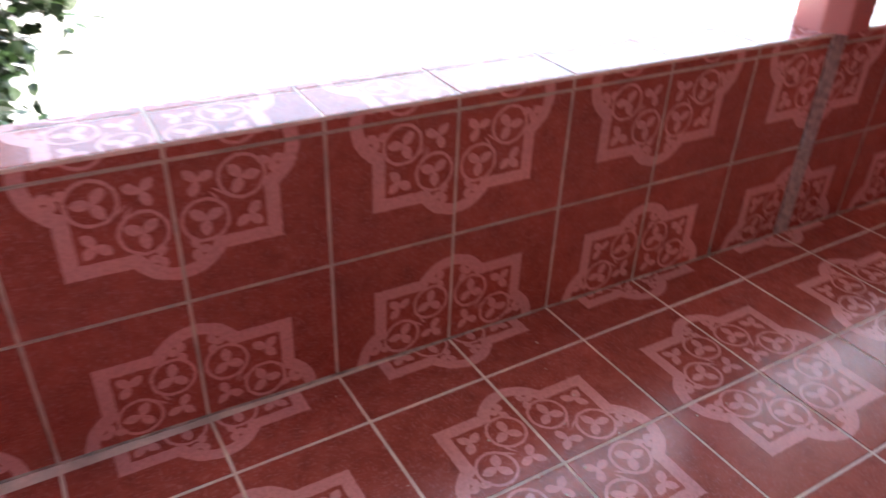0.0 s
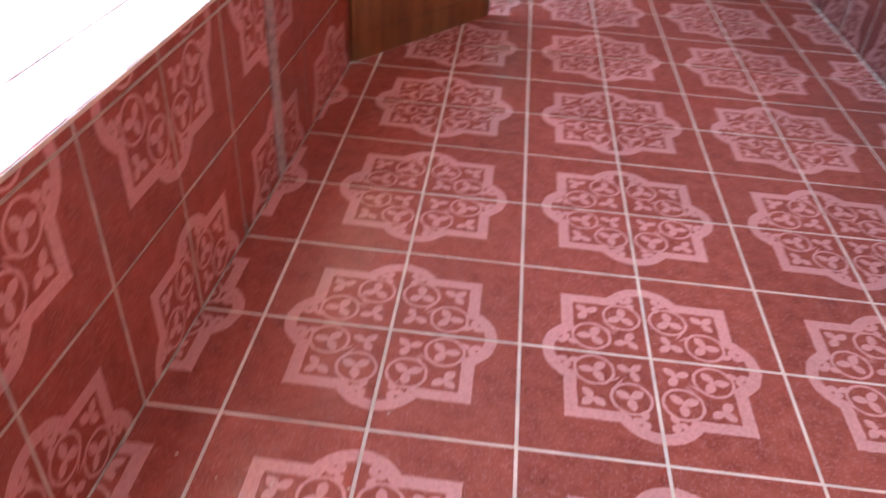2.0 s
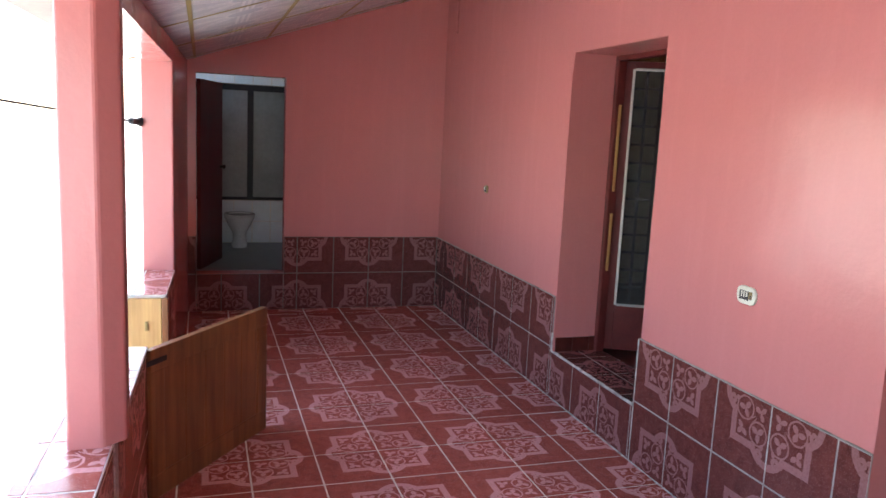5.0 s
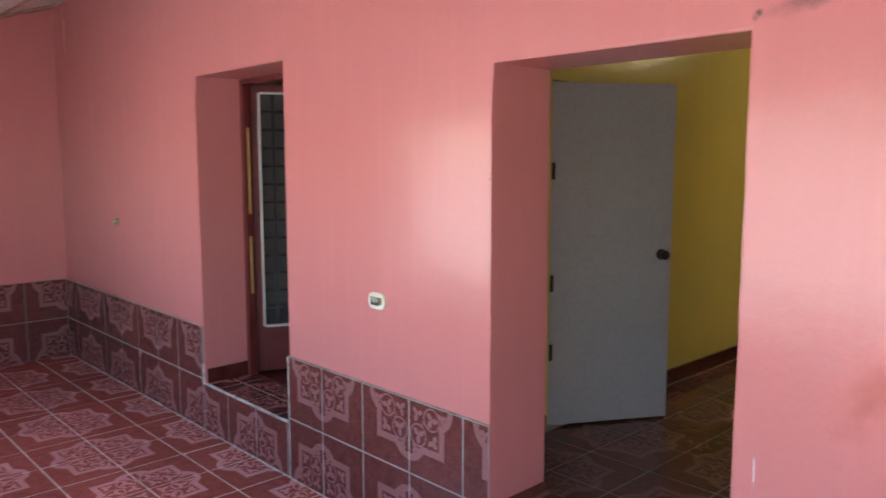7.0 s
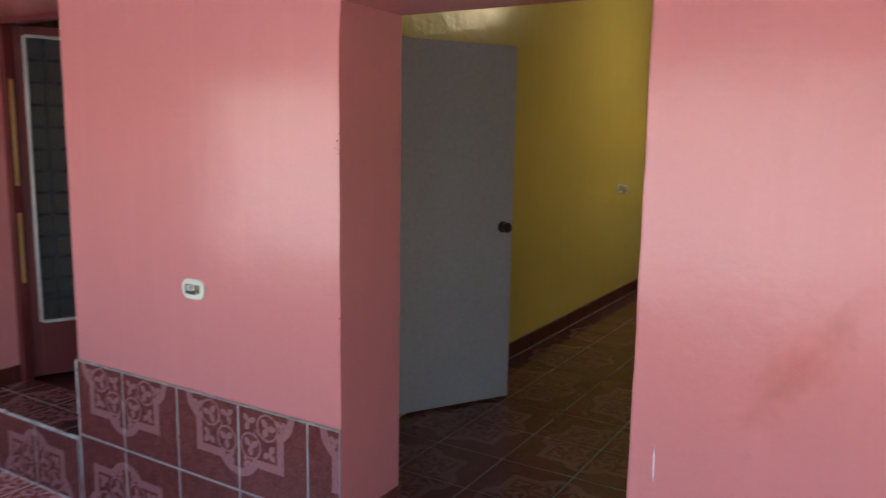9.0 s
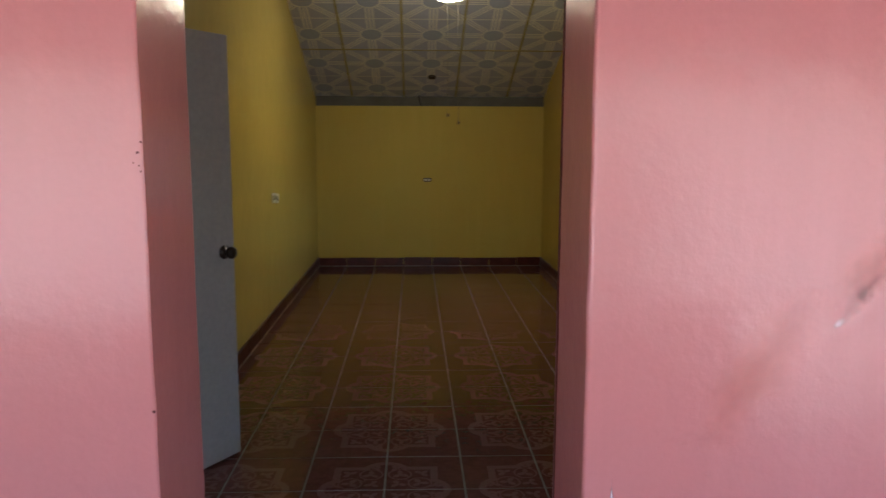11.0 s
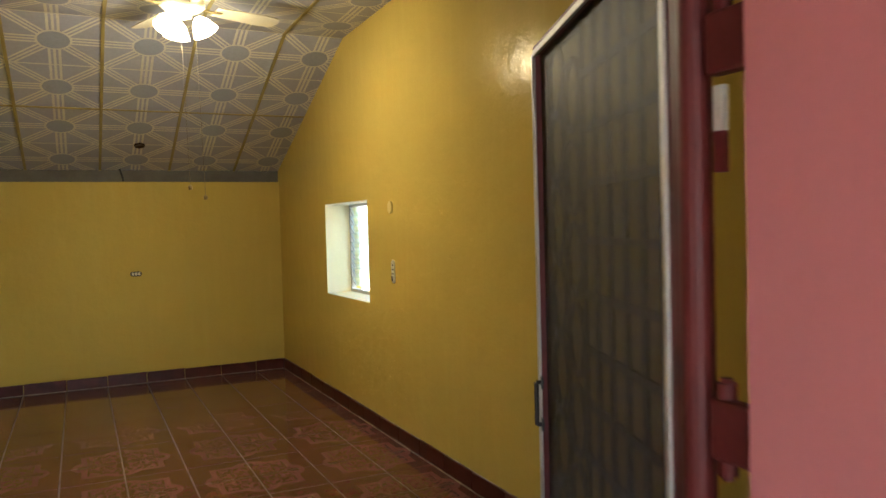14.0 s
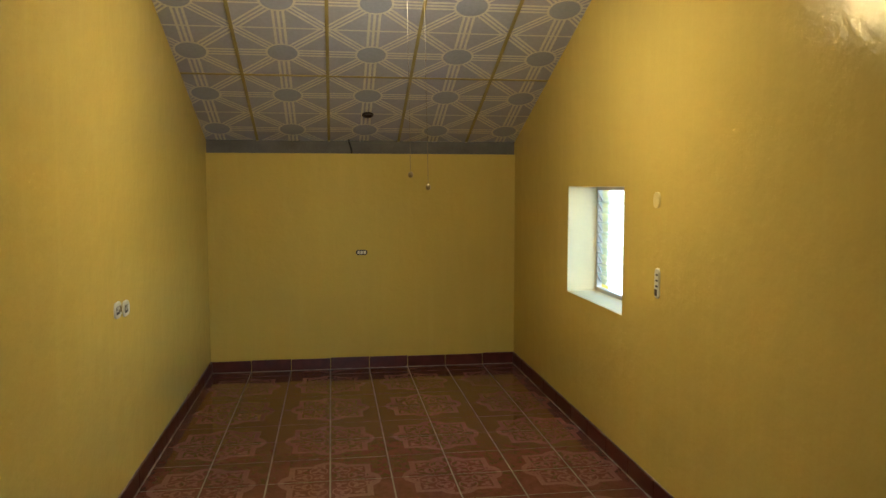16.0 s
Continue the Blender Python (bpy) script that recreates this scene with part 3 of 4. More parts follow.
sl = math.hypot(KINK_Y - ROOM_Y0, FLAT_Z - BACK_Z)
panel_ceiling("ceiling_2", (ROOM_X0 - 0.02, KINK_Y, FLAT_Z), (1, 0, 0), (0, ROOM_Y0 - KINK_Y, BACK_Z - FLAT_Z), ROOM_X1 - ROOM_X0 + 0.04, sl + 0.12, 0.59, 1.18, 0.613 - 5 * 0.59 - ROOM_X0 + 0.02 , 0.0, (PANEL, STRIP), "sloping part of the room ceiling, printed panels")
panel_ceiling("ceiling_3", (ROOM_X0 - 0.02, KINK_Y, FLAT_Z), (1, 0, 0), (0, 1, 0.012), ROOM_X1 - ROOM_X0 + 0.04, ROOM_Y1 - KINK_Y + 0.1, 0.59, 1.18, 0.613 - 5 * 0.59 - ROOM_X0 + 0.02, 0.0, (PANEL, STRIP), "level part of the room ceiling, printed panels")

# middle room and bathroom, closed boxes behind their doorways
solid("wall_middle", slab(-6.0, ROOM_Y1, 0.30, 3.3, 5.0, 5.12, [], YZ), CREAM, "plain wall of the middle room", "wall")
solid("wall_middle_back", slab(ROOM_X1 + 0.12, 5.12, 0.30, 3.3, -6.12, -6.0, [], XZ), CREAM, "plain back wall of the middle room", "wall")
solid("ceiling_4", slab(ROOM_X1 - 0.05, 5.12, -6.12, ROOM_Y1, 3.3, 3.4, [], XY), CREAM, "plain ceiling of the middle room", "ceiling")
# the high hole is out of view, added to brighten the bathroom
solid("wall_bath_north", slab(END_X + 0.15, 7.45, -0.25, 2.75, 0.10, 0.17, [(6.35, 7.15, 2.2, 2.6)], XZ), WHITE_TILE, "tiled bathroom side wall with an unseen high opening added for daylight", "wall")
solid("wall_bath_south", slab(END_X + 0.15, 7.45, -0.25, 2.75, -1.85, -1.75, [], XZ), WHITE_TILE, "tiled bathroom side wall", "wall")
bath_back = solid("wall_bath_east", slab(-1.85, 0.17, -0.25, 2.75, 7.33, 7.45, [], YZ), GROUT_DARK, "bathroom wall of white tiles round a framed window", "wall")
solid("ceiling_5", slab(END_X + 0.15, 7.45, -1.85, 0.17, 2.75, 2.85, [], XY), CREAM, "plain bathroom ceiling", "ceiling")

# ---- pillar on the parapet ----
def chamfered_post(x0, x1, y0, y1, z0, z1, cut):
    bm = bmesh.new()
    ring = [(x0, y1), (x0, y0 + cut), (x0 + cut * 0.9, y0), (x1, y0), (x1, y1)]
    lo = [bm.verts.new((x, y, z0)) for x, y in ring]
    hi = [bm.verts.new((x, y, z1)) for x, y in ring]
    for k in range(5):
        n = (k + 1) % 5
        bm.faces.new((lo[k], lo[n], hi[n], hi[k]))
    bm.faces.new(lo[::-1]); bm.faces.new(hi)
    up = [e for e in bm.edges if abs(e.verts[0].co.z - e.verts[1].co.z) > 0.1]
    bmesh.ops.bevel(bm, geom=up, offset=0.008, segments=2, profile=0.5, affect="EDGES")
    return bm


solid("pillar", chamfered_post(0.937, 1.10, 0.105, 0.265, 0.716, 2.036, 0.06), PINK, "pink chamfered pillar standing on the parapet", "pillar")

# unseen eave slab beyond the beam, added to keep high sky off the porch floor
solid("porch_eave", box(-3.4, 5.9, 0.32, 0.70, 2.20, 2.26, 0.01), PLASTER, "unseen grey eave slab added to block high sky from the porch", "eave", m=ASKEW)

# unseen slab that closes the house above the ceilings, added to block sun leaks
solid("roof", box(-1.95, 8.2, -9.75, -2.40, 3.15, 3.23, 0.01), PLASTER, "unseen grey slab added over the rooms to keep the sun out", "roof")

# ---- gate ----
hinge, tip = Vector((1.985, 0.112, 0)), Vector((2.735, -0.437, 0))
gdir = (tip - hinge).normalized()
glen = (tip - hinge).length
gate = thing("wooden_gate", "brown wooden half gate standing open on the porch", "gate", frame_matrix(hinge, gdir, (0, 0, 1)) @ pose(0, 0, 0, 0, 0, 0))
# own axes: x along the leaf, y up, z through it
part("top_rail", box(0, glen, 0.60, 0.70, -0.018, 0.018, 0.004), WOOD_GATE, gate)
part("bottom_rail", box(0, glen, 0.008, 0.12, -0.018, 0.018, 0.004), WOOD_GATE, gate)
for k, (u, v) in enumerate(((0, 0.09), (glen - 0.09, glen))):
    part("stile", box(u, v, 0.12, 0.60, -0.018, 0.018, 0.004), WOOD_GATE, gate)
nb = 5
for k in range(nb):
    w = (glen - 0.18) / nb
    part("board", box(0.09 + k * w + 0.0015, 0.09 + (k + 1) * w - 0.0015, 0.12, 0.60, -0.013, 0.013, 0.004), WOOD_GATE, gate)
for h in (0.645,):
    part("strap_hinge", box(-0.03, 0.10, h - 0.012, h + 0.012, 0.018, 0.022, 0.001), IRON, gate, "black iron strap hinge")

post = thing("gate_post", "pale wooden board closing the end of the tiled low wall", "post", ASKEW)
part("board", box(GATE_X1, GATE_X1 + 0.03, 0.02, 0.20, 0.0, 0.70, 0.004), WOOD_LIGHT, post)
part("edge_strip", box(GATE_X1, GATE_X1 + 0.03, -0.014, 0.018, 0.0, 0.70, 0.003), WOOD, post)
part("catch", box(GATE_X1 - 0.012, GATE_X1, 0.09, 0.105, 0.52, 0.57, 0.002), BRASS, post, "small metal latch catch")

# ---- doors ----
def metal_door(name, width, height, label, side, stile=0.065, net=None, gap=0.0, edge=0.02, head=0.05):
    """Maroon metal door with a tall screened light in an aluminium trim and an iron grille behind; x along the leaf from its hinge."""
    d = thing(name, label, "door")
    part("leaf_stile", box(gap, stile, -0.02, 0.02, 0, height, 0.004), MAROON, d)
    if gap:
        part("hinge_tube", tube((gap + 0.006, 0.004, 0.0), (gap + 0.006, 0.004, height), 0.021, seg=16), MAROON, d, "glossy round maroon hinge tube")
    part("leaf_stile", box(width - edge, width, -0.02, 0.02, 0, height, 0.004), MAROON, d)
    part("top_rail", box(stile, width - edge, -0.02, 0.02, height - head, height, 0.003), MAROON, d)
    part("lower_panel", box(stile, width - edge, -0.016, 0.016, 0, 0.30, 0.003), MAROON, d)
    light = part("screen", box(stile, width - edge, -0.003, 0.003, 0.30, height - head), net or MESH, d, "grey insect screen")
    x0, x1, z0, z1 = stile, width - edge, 0.30, height - head
    for s in (1, -1):
        y0, y1 = (0.018, 0.026) if s > 0 else (-0.026, -0.018)
        part("trim", box(x0 - 0.008, x0 + 0.008, y0, y1, z0, z1, 0.002), ALU, light, "aluminium edging")
        part("trim", box(x1 - 0.008, x1 + 0.008, y0, y1, z0, z1, 0.002), ALU, light, "aluminium edging")
        part("trim", box(x0 + 0.008, x1 - 0.008, y0, y1, z1 - 0.008, z1 + 0.008, 0.002), ALU, light, "aluminium edging")
        part("trim", box(x0 + 0.008, x1 - 0.008, y0, y1, z0 - 0.008, z0 + 0.008, 0.002), ALU, light, "aluminium edging")
    # grille
    g = bmesh.new()
    yy = 0.010 * side
    for k in range(1, 7):
        x = x0 + (x1 - x0) * 0.62 * k / 6
        add_box(g, x - 0.009, x + 0.009, yy - 0.004, yy + 0.004, z0, z1)
    for k in range(1, 13):
        z = z0 + (z1 - z0) * k / 13
        add_box(g, x0, x0 + (x1 - x0) * 0.62, yy - 0.0045, yy + 0.0045, z - 0.008, z + 0.008)
    for k in range(8):
        for cx, r, up in ((0.71, 0.066, 0.0), (0.88, 0.070, 0.5)):
            px, pz = x0 + (x1 - x0) * cx, z0 + (z1 - z0) * min(0.94, max(0.06, (k + 0.5 + up * 0.9) / 8.3))
            for q in range(12):
                t0_, t1_ = 2 * math.pi * q / 12, 2 * math.pi * (q + 1) / 12
                add_tube(g, (px + r * math.cos(t0_), yy, pz + 1.2 * r * math.sin(t0_)), (px + r * math.cos(t1_), yy, pz + 1.2 * r * math.sin(t1_)), 0.008, seg=5)
    part("grille", g, IRON, d, "black iron scroll grille")
    px, lo_, hi_ = width - 0.022, 0.858, 0.965
    pull = tube((px, 0.034, lo_), (px, 0.034, hi_), 0.006)
    for z in (lo_, hi_):
        add_tube(pull, (px, 0.015, z), (px, 0.034, z), 0.006)
        add_box(pull, px - 0.012, px + 0.012, 0.018, 0.022, z - 0.016, z + 0.016)
    part("pull_handle", pull, IRON, d, "black pull handle")
    for z in (0.20, 1.10, height - 0.18):
        part("hinge", add_tube(tube((-0.012, -0.015, z - 0.06), (-0.012, -0.015, z + 0.06), 0.013), (-0.012, -0.015, z - 0.066), (-0.012, -0.015, z + 0.066), 0.008), MAROON, d)
    return d


# door of the yellow room, standing open against the room's side
h2, t2 = Vector((-0.510, -2.700, ROOM_Z + 0.02)), Vector((-0.850, -3.597, ROOM_Z + 0.02))
a2 = (t2 - h2).normalized()
md = metal_door("screen_door", (t2 - h2).length, 1.812, "maroon metal screen door, wide open into the yellow room", -1, 0.090, None, 0.026, 0.012, 0.022)
md.matrix_basis = frame_matrix(h2, a2, Vector((0, 0, 1)).cross(a2))
door_frame = thing("door_frame", "maroon metal frame on the inner edge of the doorway", "door frame", kind="structure")
for z0, z1 in ((0.46, 0.54), (1.32, 1.40), (1.81, 1.89)):
    part("hinge_block", box(-0.528, -0.503, -2.700, -2.628, z0, z1, 0.006), MAROON, door_frame)
# small grey offcuts wedged behind the hinges
for z0, z1, mm in ((1.742, 1.80, PLASTIC), (1.689, 1.742, MAROON), (0.60, 0.74, PLASTIC)):
    part("packing_strip", box(-0.532, -0.520, -2.702, -2.686, z0, z1, 0.001), mm, door_frame, "short packing strip")

# glazed door of the middle room, ajar
h1 = Vector((2.90, -2.628, 0.325))
a1 = Vector((-0.42, -0.907, 0)).normalized()
gd = metal_door("glazed_door", 0.93, 1.845, "maroon metal door with a screened light, open into the dark room", 1, 0.058, MESH_DARK)
gd.matrix_basis = frame_matrix(h1, a1, Vector((0, 0, 1)).cross(a1))
fr1 = thing("door_frame", "maroon door frame with bare wood showing on its edge", "door frame", kind="structure")
part("jamb", box(2.862, 2.903, -2.618, -2.563, 0.305, 2.195, 0.004), MAROON, fr1)
part("head", box(1.942, 2.862, -2.618, -2.563, 2.165, 2.195, 0.004), MAROON, fr1)
part("bare_strip", box(2.8585, 2.862, -2.603, -2.585, 0.85, 1.22, 0.001), WOOD_LIGHT, fr1, "bare pale wood")
part("bare_strip", box(2.8585, 2.862, -2.603, -2.585, 1.36, 1.90, 0.001), WOOD_LIGHT, fr1, "bare pale wood")

# white flush door, ajar on the east wall of the yellow room
hw, tw = Vector((1.10, -3.345, ROOM_Z + 0.012)), Vector((0.722, -3.99, ROOM_Z + 0.012))
aw = (tw - hw).normalized()
wl = (tw - hw).length
wd = thing("white_door", "flat grey-white wooden door standing ajar in the yellow room", "door", frame_matrix(hw, aw, Vector((0, 0, 1)).cross(aw)))
part("leaf", box(0, wl, -0.02, 0.02, 0, 1.855, 0.003), WHITE_DOOR, wd)
knob = part("knob", lathe(bmesh.new(), [(0.0, 0.062), (0.018, 0.060), (0.027, 0.050), (0.028, 0.038), (0.020, 0.026), (0.012, 0.018), (0.012, 0.008), (0.030, 0.006), (0.031, 0.0)], 20), BRONZE, wd, "dark bronze round knob", pose(wl - 0.06, -0.02, 0.93, 90, 0, 0))
part("knob", lathe(bmesh.new(), [(0.0, 0.062), (0.018, 0.060), (0.027, 0.050), (0.028, 0.038), (0.020, 0.026), (0.012, 0.018), (0.012, 0.008), (0.030, 0.006), (0.031, 0.0)], 20), BRONZE, wd, "dark bronze round knob", pose(wl - 0.06, 0.02, 0.93, -90, 0, 0))
for z in (0.41, 0.79, 1.39):
    hinge_ = tube((0.03, -0.027, z - 0.045), (0.03, -0.027, z + 0.045), 0.008)
    add_box(hinge_, 0.03, 0.055, -0.0235, -0.0205, z - 0.045, z + 0.045)
    part("hinge", hinge_, BRONZE, wd, "dark bronze butt hinge")

# maroon bathroom door, open inwards
hb, tb = Vector((END_X + 0.16, -0.085, 0.35)), Vector((6.28, -0.285, 0.35))
ab = (tb - hb).normalized()
bd = thing("bathroom_door", "dark maroon bathroom door, wide open inwards", "door", frame_matrix(hb, ab, Vector((0, 0, 1)).cross(ab)))
part("leaf", box(0, (tb - hb).length, -0.018, 0.018, 0, 1.69, 0.003), MAROON, bd)
part("knob", lathe(bmesh.new(), [(0.0, 0.05), (0.02, 0.045), (0.022, 0.03), (0.01, 0.02), (0.02, 0.0)], 14), BRONZE, bd, "", pose((tb - hb).length - 0.06, -0.018, 0.9, 90, 0, 0))

# ---- louvred window in the room's west wall ----
WY0, WY1, WZ0, WZ1 = -7.91, -6.915, 1.095, 1.815
win = thing("window_1", "louvred glass window in an aluminium frame, bright with daylight", "window", kind="structure")
wx = ROOM_X0 - 0.215
# thin linings, paler than the yellow wall round the window
part("window_sill", box(wx + 0.012, ROOM_X0 - 0.002, WY0 + 0.001, WY1 - 0.001, WZ0, WZ0 + 0.004), CREAM, win, "pale cream sill")
part("reveal", box(wx + 0.012, ROOM_X0 - 0.002, WY0, WY0 + 0.004, WZ0 + 0.004, WZ1 - 0.004), CREAM, win, "pale cream reveal")
part("reveal", box(wx + 0.012, ROOM_X0 - 0.002, WY1 - 0.004, WY1, WZ0 + 0.004, WZ1 - 0.004), CREAM, win, "pale cream reveal")
part("reveal", box(wx + 0.012, ROOM_X0 - 0.002, WY0 + 0.001, WY1 - 0.001, WZ1 - 0.004, WZ1), CREAM, win, "pale cream reveal")
part("window_frame", slab(WY0, WY1, WZ0, WZ1, wx - 0.025, wx + 0.012, [(WY0 + 0.025, WY1 - 0.025, WZ0 + 0.03, WZ1 - 0.025)], YZ), ALU, win, "aluminium frame")
NL = 9
for k in range(NL):
    z = WZ0 + 0.055 + (WZ1 - WZ0 - 0.09) * (k + 0.5) / NL
    pane = part("louvre", box(-0.0025, 0.0025, WY0 + 0.03, WY1 - 0.03, -0.046, 0.046, 0.001), LOUVRE, win, "", pose(wx - 0.008, 0, z, 0, 28, 0))
    pane.visible_shadow = False
    for y in (WY0 + 0.032, WY1 - 0.032):
        part("clip", box(-0.006, 0.006, y - 0.008, y + 0.008, -0.03, 0.03, 0.001), ALU, win, "", pose(wx - 0.006, 0, z, 0, 28, 0))

# ---- ceiling fan with lit glass shades ----
FX, FY = -0.36, -6.50
fan = thing("ceiling_fan", "cream ceiling fan with lit glass shades and pull cords", "ceiling fan", Matrix.Translation((FX, FY, 0)))
part("canopy", lathe(bmesh.new(), [(0.0, 3.03), (0.07, 3.03), (0.065, 3.0), (0.03, 2.97), (0.0, 2.97)]), BRASS, fan)
part("motor_housing", lathe(bmesh.new(), [(0.0, 2.985), (0.03, 2.985), (0.10, 2.97), (0.125, 2.94), (0.125, 2.90), (0.09, 2.875), (0.05, 2.865), (0.05, 2.84), (0.0, 2.84)]), BLADE, fan)
for k in range(4):
    ang = 90 * k + 18
    bm = bmesh.new()
    ring = [(0.20, -0.05), (0.50, -0.066), (0.60, -0.055), (0.62, 0.0), (0.60, 0.055), (0.50, 0.066), (0.20, 0.05)]
    lo = [bm.verts.new((x, y, 2.905 - 0.2 * y)) for x, y in ring]
    hi = [bm.verts.new((x, y, 2.911 - 0.2 * y)) for x, y in ring]
    bm.faces.new(lo[::-1]); bm.faces.new(hi)
    for i in range(len(ring)):
        j = (i + 1) % len(ring)
        bm.faces.new((lo[i], lo[j], hi[j], hi[i]))
    blade = part("blade", bm, BLADE, fan, "", pose(0, 0, 0, 0, 0, ang))
    part("bracket", box(0.10, 0.24, -0.018, 0.018, 2.898, 2.904, 0.001), BRASS, blade)
for k in range(3):
    ang = radians(120 * k + 40)
    c = Vector((0.085 * math.cos(ang), 0.085 * math.sin(ang), 2.83))
    out = Vector((math.cos(ang) * 0.55, math.sin(ang) * 0.55, -1)).normalized()
    m = Matrix.Translation(c) @ (-out).to_track_quat("Z", "Y").to_matrix().to_4x4()
    bell = lathe(bmesh.new(), [(0.018, 0.01), (0.03, 0.0), (0.05, -0.025), (0.062, -0.055), (0.075, -0.085), (0.072, -0.086), (0.058, -0.056), (0.045, -0.027), (0.02, -0.004)], 20)
    part("glass_shade", bell, SHADE, fan, "glowing frosted glass shade", m)
    bl = bmesh.new()
    bmesh.ops.create_uvsphere(bl, u_segments=14, v_segments=10, radius=0.028)
    part("bulb", bl, glow("lit_bulb", (1.0, 0.90, 0.65), 8.0) if k == 0 else bpy.data.materials["lit_bulb"], fan, "glowing lamp bulb", m @ pose(0, 0, -0.045))
for dx, dy, z in ((0.018, 0.2, 1.87), (-0.061, 0.2, 1.815)):
    cord = part("pull_cord", tube((dx, dy - 0.16, 2.83), (dx, dy, z), 0.0011, seg=6), CORD, fan)
    part("pull_knob", lathe(bmesh.new(), [(0.0, 0.012), (0.006, 0.01), (0.012, 0.0), (0.010, -0.012), (0.0, -0.016)], 12), BRASS, cord, "small brass knob", Matrix.Translation((dx, dy, z)))
for k in range(3):
    ang = radians(120 * k + 40)
    lp = new("fan_lamp", bpy.data.lights.new("fan_lamp", "POINT"))
    lp.data.energy, lp.data.color, lp.data.shadow_soft_size = 0.85, (1.0, 0.88, 0.66), 0.04
    lp.location = (FX + 0.13 * math.cos(ang), FY + 0.13 * math.sin(ang), 2.735)

# ---- sockets and switches ----
def outlet(name, label, m, w, h, slots, face=PLASTIC, inner=DARK):
    """A plate with rounded ends and dark contacts, its back on the local xy plane."""
    ob = thing(name, label, "socket" if "socket" in name else "switch", m, "sockets and switches on the walls")
    bm = bmesh.new()
    r = min(w, h) * 0.42
    pts = []
    for cx, cy, s in ((w / 2 - r, h / 2 - r, 0), (-w / 2 + r, h / 2 - r, 90), (-w / 2 + r, -h / 2 + r, 180), (w / 2 - r, -h / 2 + r, 270)):
        for k in range(5):
            t = radians(s + 22.5 * k)
            pts.append((cx + r * math.cos(t), cy + r * math.sin(t)))
    lo = [bm.verts.new((x, y, 0)) for x, y in pts]
    hi = [bm.verts.new((x, y, 0.006)) for x, y in pts]
    top = [bm.verts.new((x * 0.93, y * 0.93, 0.009)) for x, y in pts]
    n = len(pts)
    for i in range(n):
        j = (i + 1) % n
        bm.faces.new((lo[i], lo[j], hi[j], hi[i])); bm.faces.new((hi[i], hi[j], top[j], top[i]))
    bm.faces.new(top); bm.faces.new(lo[::-1])
    part("plate", bm, face, ob)
    for k, (x, y, sw, sh, mat) in enumerate(slots):
        part("contact", box(x - sw / 2, x + sw / 2, y - sh / 2, y + sh / 2, 0.008, 0.0098 + 0.0007 * k, 0.0004), mat, ob)
    return ob


on_long = lambda x, z: frame_matrix((x, WALL_Y, z), (-1, 0, 0), (0, 0, 1))
on_back = lambda x, z: frame_matrix((x, ROOM_Y0, z), (-1, 0, 0), (0, 0, 1))
on_west = lambda y, z: frame_matrix((ROOM_X0, y, z), (0, 1, 0), (0, 0, 1))
on_east = lambda y, z: frame_matrix((ROOM_X1, y, z), (0, -1, 0), (0, 0, 1))
pair = [(-0.010, -0.001, 0.058, 0.038, DARK), (-0.025, 0.004, 0.007, 0.024, PLASTIC), (-0.010, 0.004, 0.007, 0.024, PLASTIC), (0.007, 0.006, 0.008, 0.020, PLASTIC), (0.030, 0.004, 0.018, 0.030, BRASS), (0.032, -0.004, 0.007, 0.018, DARK)]
outlet("wall_socket", "ivory double socket with worn dark contacts on the pink wall", on_long(1.184, 1.07), 0.118, 0.076, pair)
outlet("wall_socket", "small yellowed socket on the pink wall near the corner", on_long(4.288, 1.245), 0.075, 0.060, pair[:3], BRASS)
outlet("wall_socket", "dark three-way socket on the yellow back wall", on_back(-0.243, 1.249), 0.098, 0.045, [(x, 0, 0.020, 0.026, PLASTIC) for x in (-0.026, 0, 0.026)], DARK)
outlet("wall_socket", "ivory double socket on the yellow wall", on_east(-6.70, 1.226), 0.11, 0.078, pair)
outlet("wall_socket", "ivory socket set beside another on the yellow wall", on_east(-6.845, 1.212), 0.11, 0.078, pair[:4])
outlet("light_switch", "ivory triple switch plate with dark rockers, beside the window", on_west(-6.455, 1.337), 0.048, 0.15, [(0.004, 0.042, 0.026, 0.010, DARK), (0.004, 0.014, 0.026, 0.010, DARK), (0.004, -0.014, 0.026, 0.010, DARK), (-0.004, -0.046, 0.026, 0.034, BRONZE)])
outlet("light_switch", "yellow-painted blank plate beside the window", on_west(-6.48, 1.748), 0.07, 0.08, [], PALE_YELLOW)

# small black vent hole and clip on the sloping ceiling, cable on the wall plate
hole_y = -8.995
hole_z = BACK_Z + (hole_y - ROOM_Y0) * (FLAT_Z - BACK_Z) / (KINK_Y - ROOM_Y0)
sl_n = Vector((0, FLAT_Z - BACK_Z, -(KINK_Y - ROOM_Y0))).normalized()
vent = thing("ceiling_rose", "small dark round lamp hole in the sloping ceiling", "ceiling fitting", Matrix.Translation((-0.284, hole_y, hole_z)) @ sl_n.to_track_quat("Z", "Y").to_matrix().to_4x4())
part("ring", lathe(bmesh.new(), [(0.045, -0.004), (0.046, 0.010), (0.036, 0.013), (0.034, 0.004), (0.0, 0.004)], 20), BRONZE, vent)
cab = thing("cable", "black cable hanging over the wall plate", "cable")
part("lead", add_tube(tube((-0.14, ROOM_Y0 - 0.02, 2.215), (-0.165, ROOM_Y0 - 0.025, 2.13), 0.008), (-0.165, ROOM_Y0 - 0.025, 2.13), (-0.17, ROOM_Y0 - 0.02, 2.085), 0.008), IRON, cab)

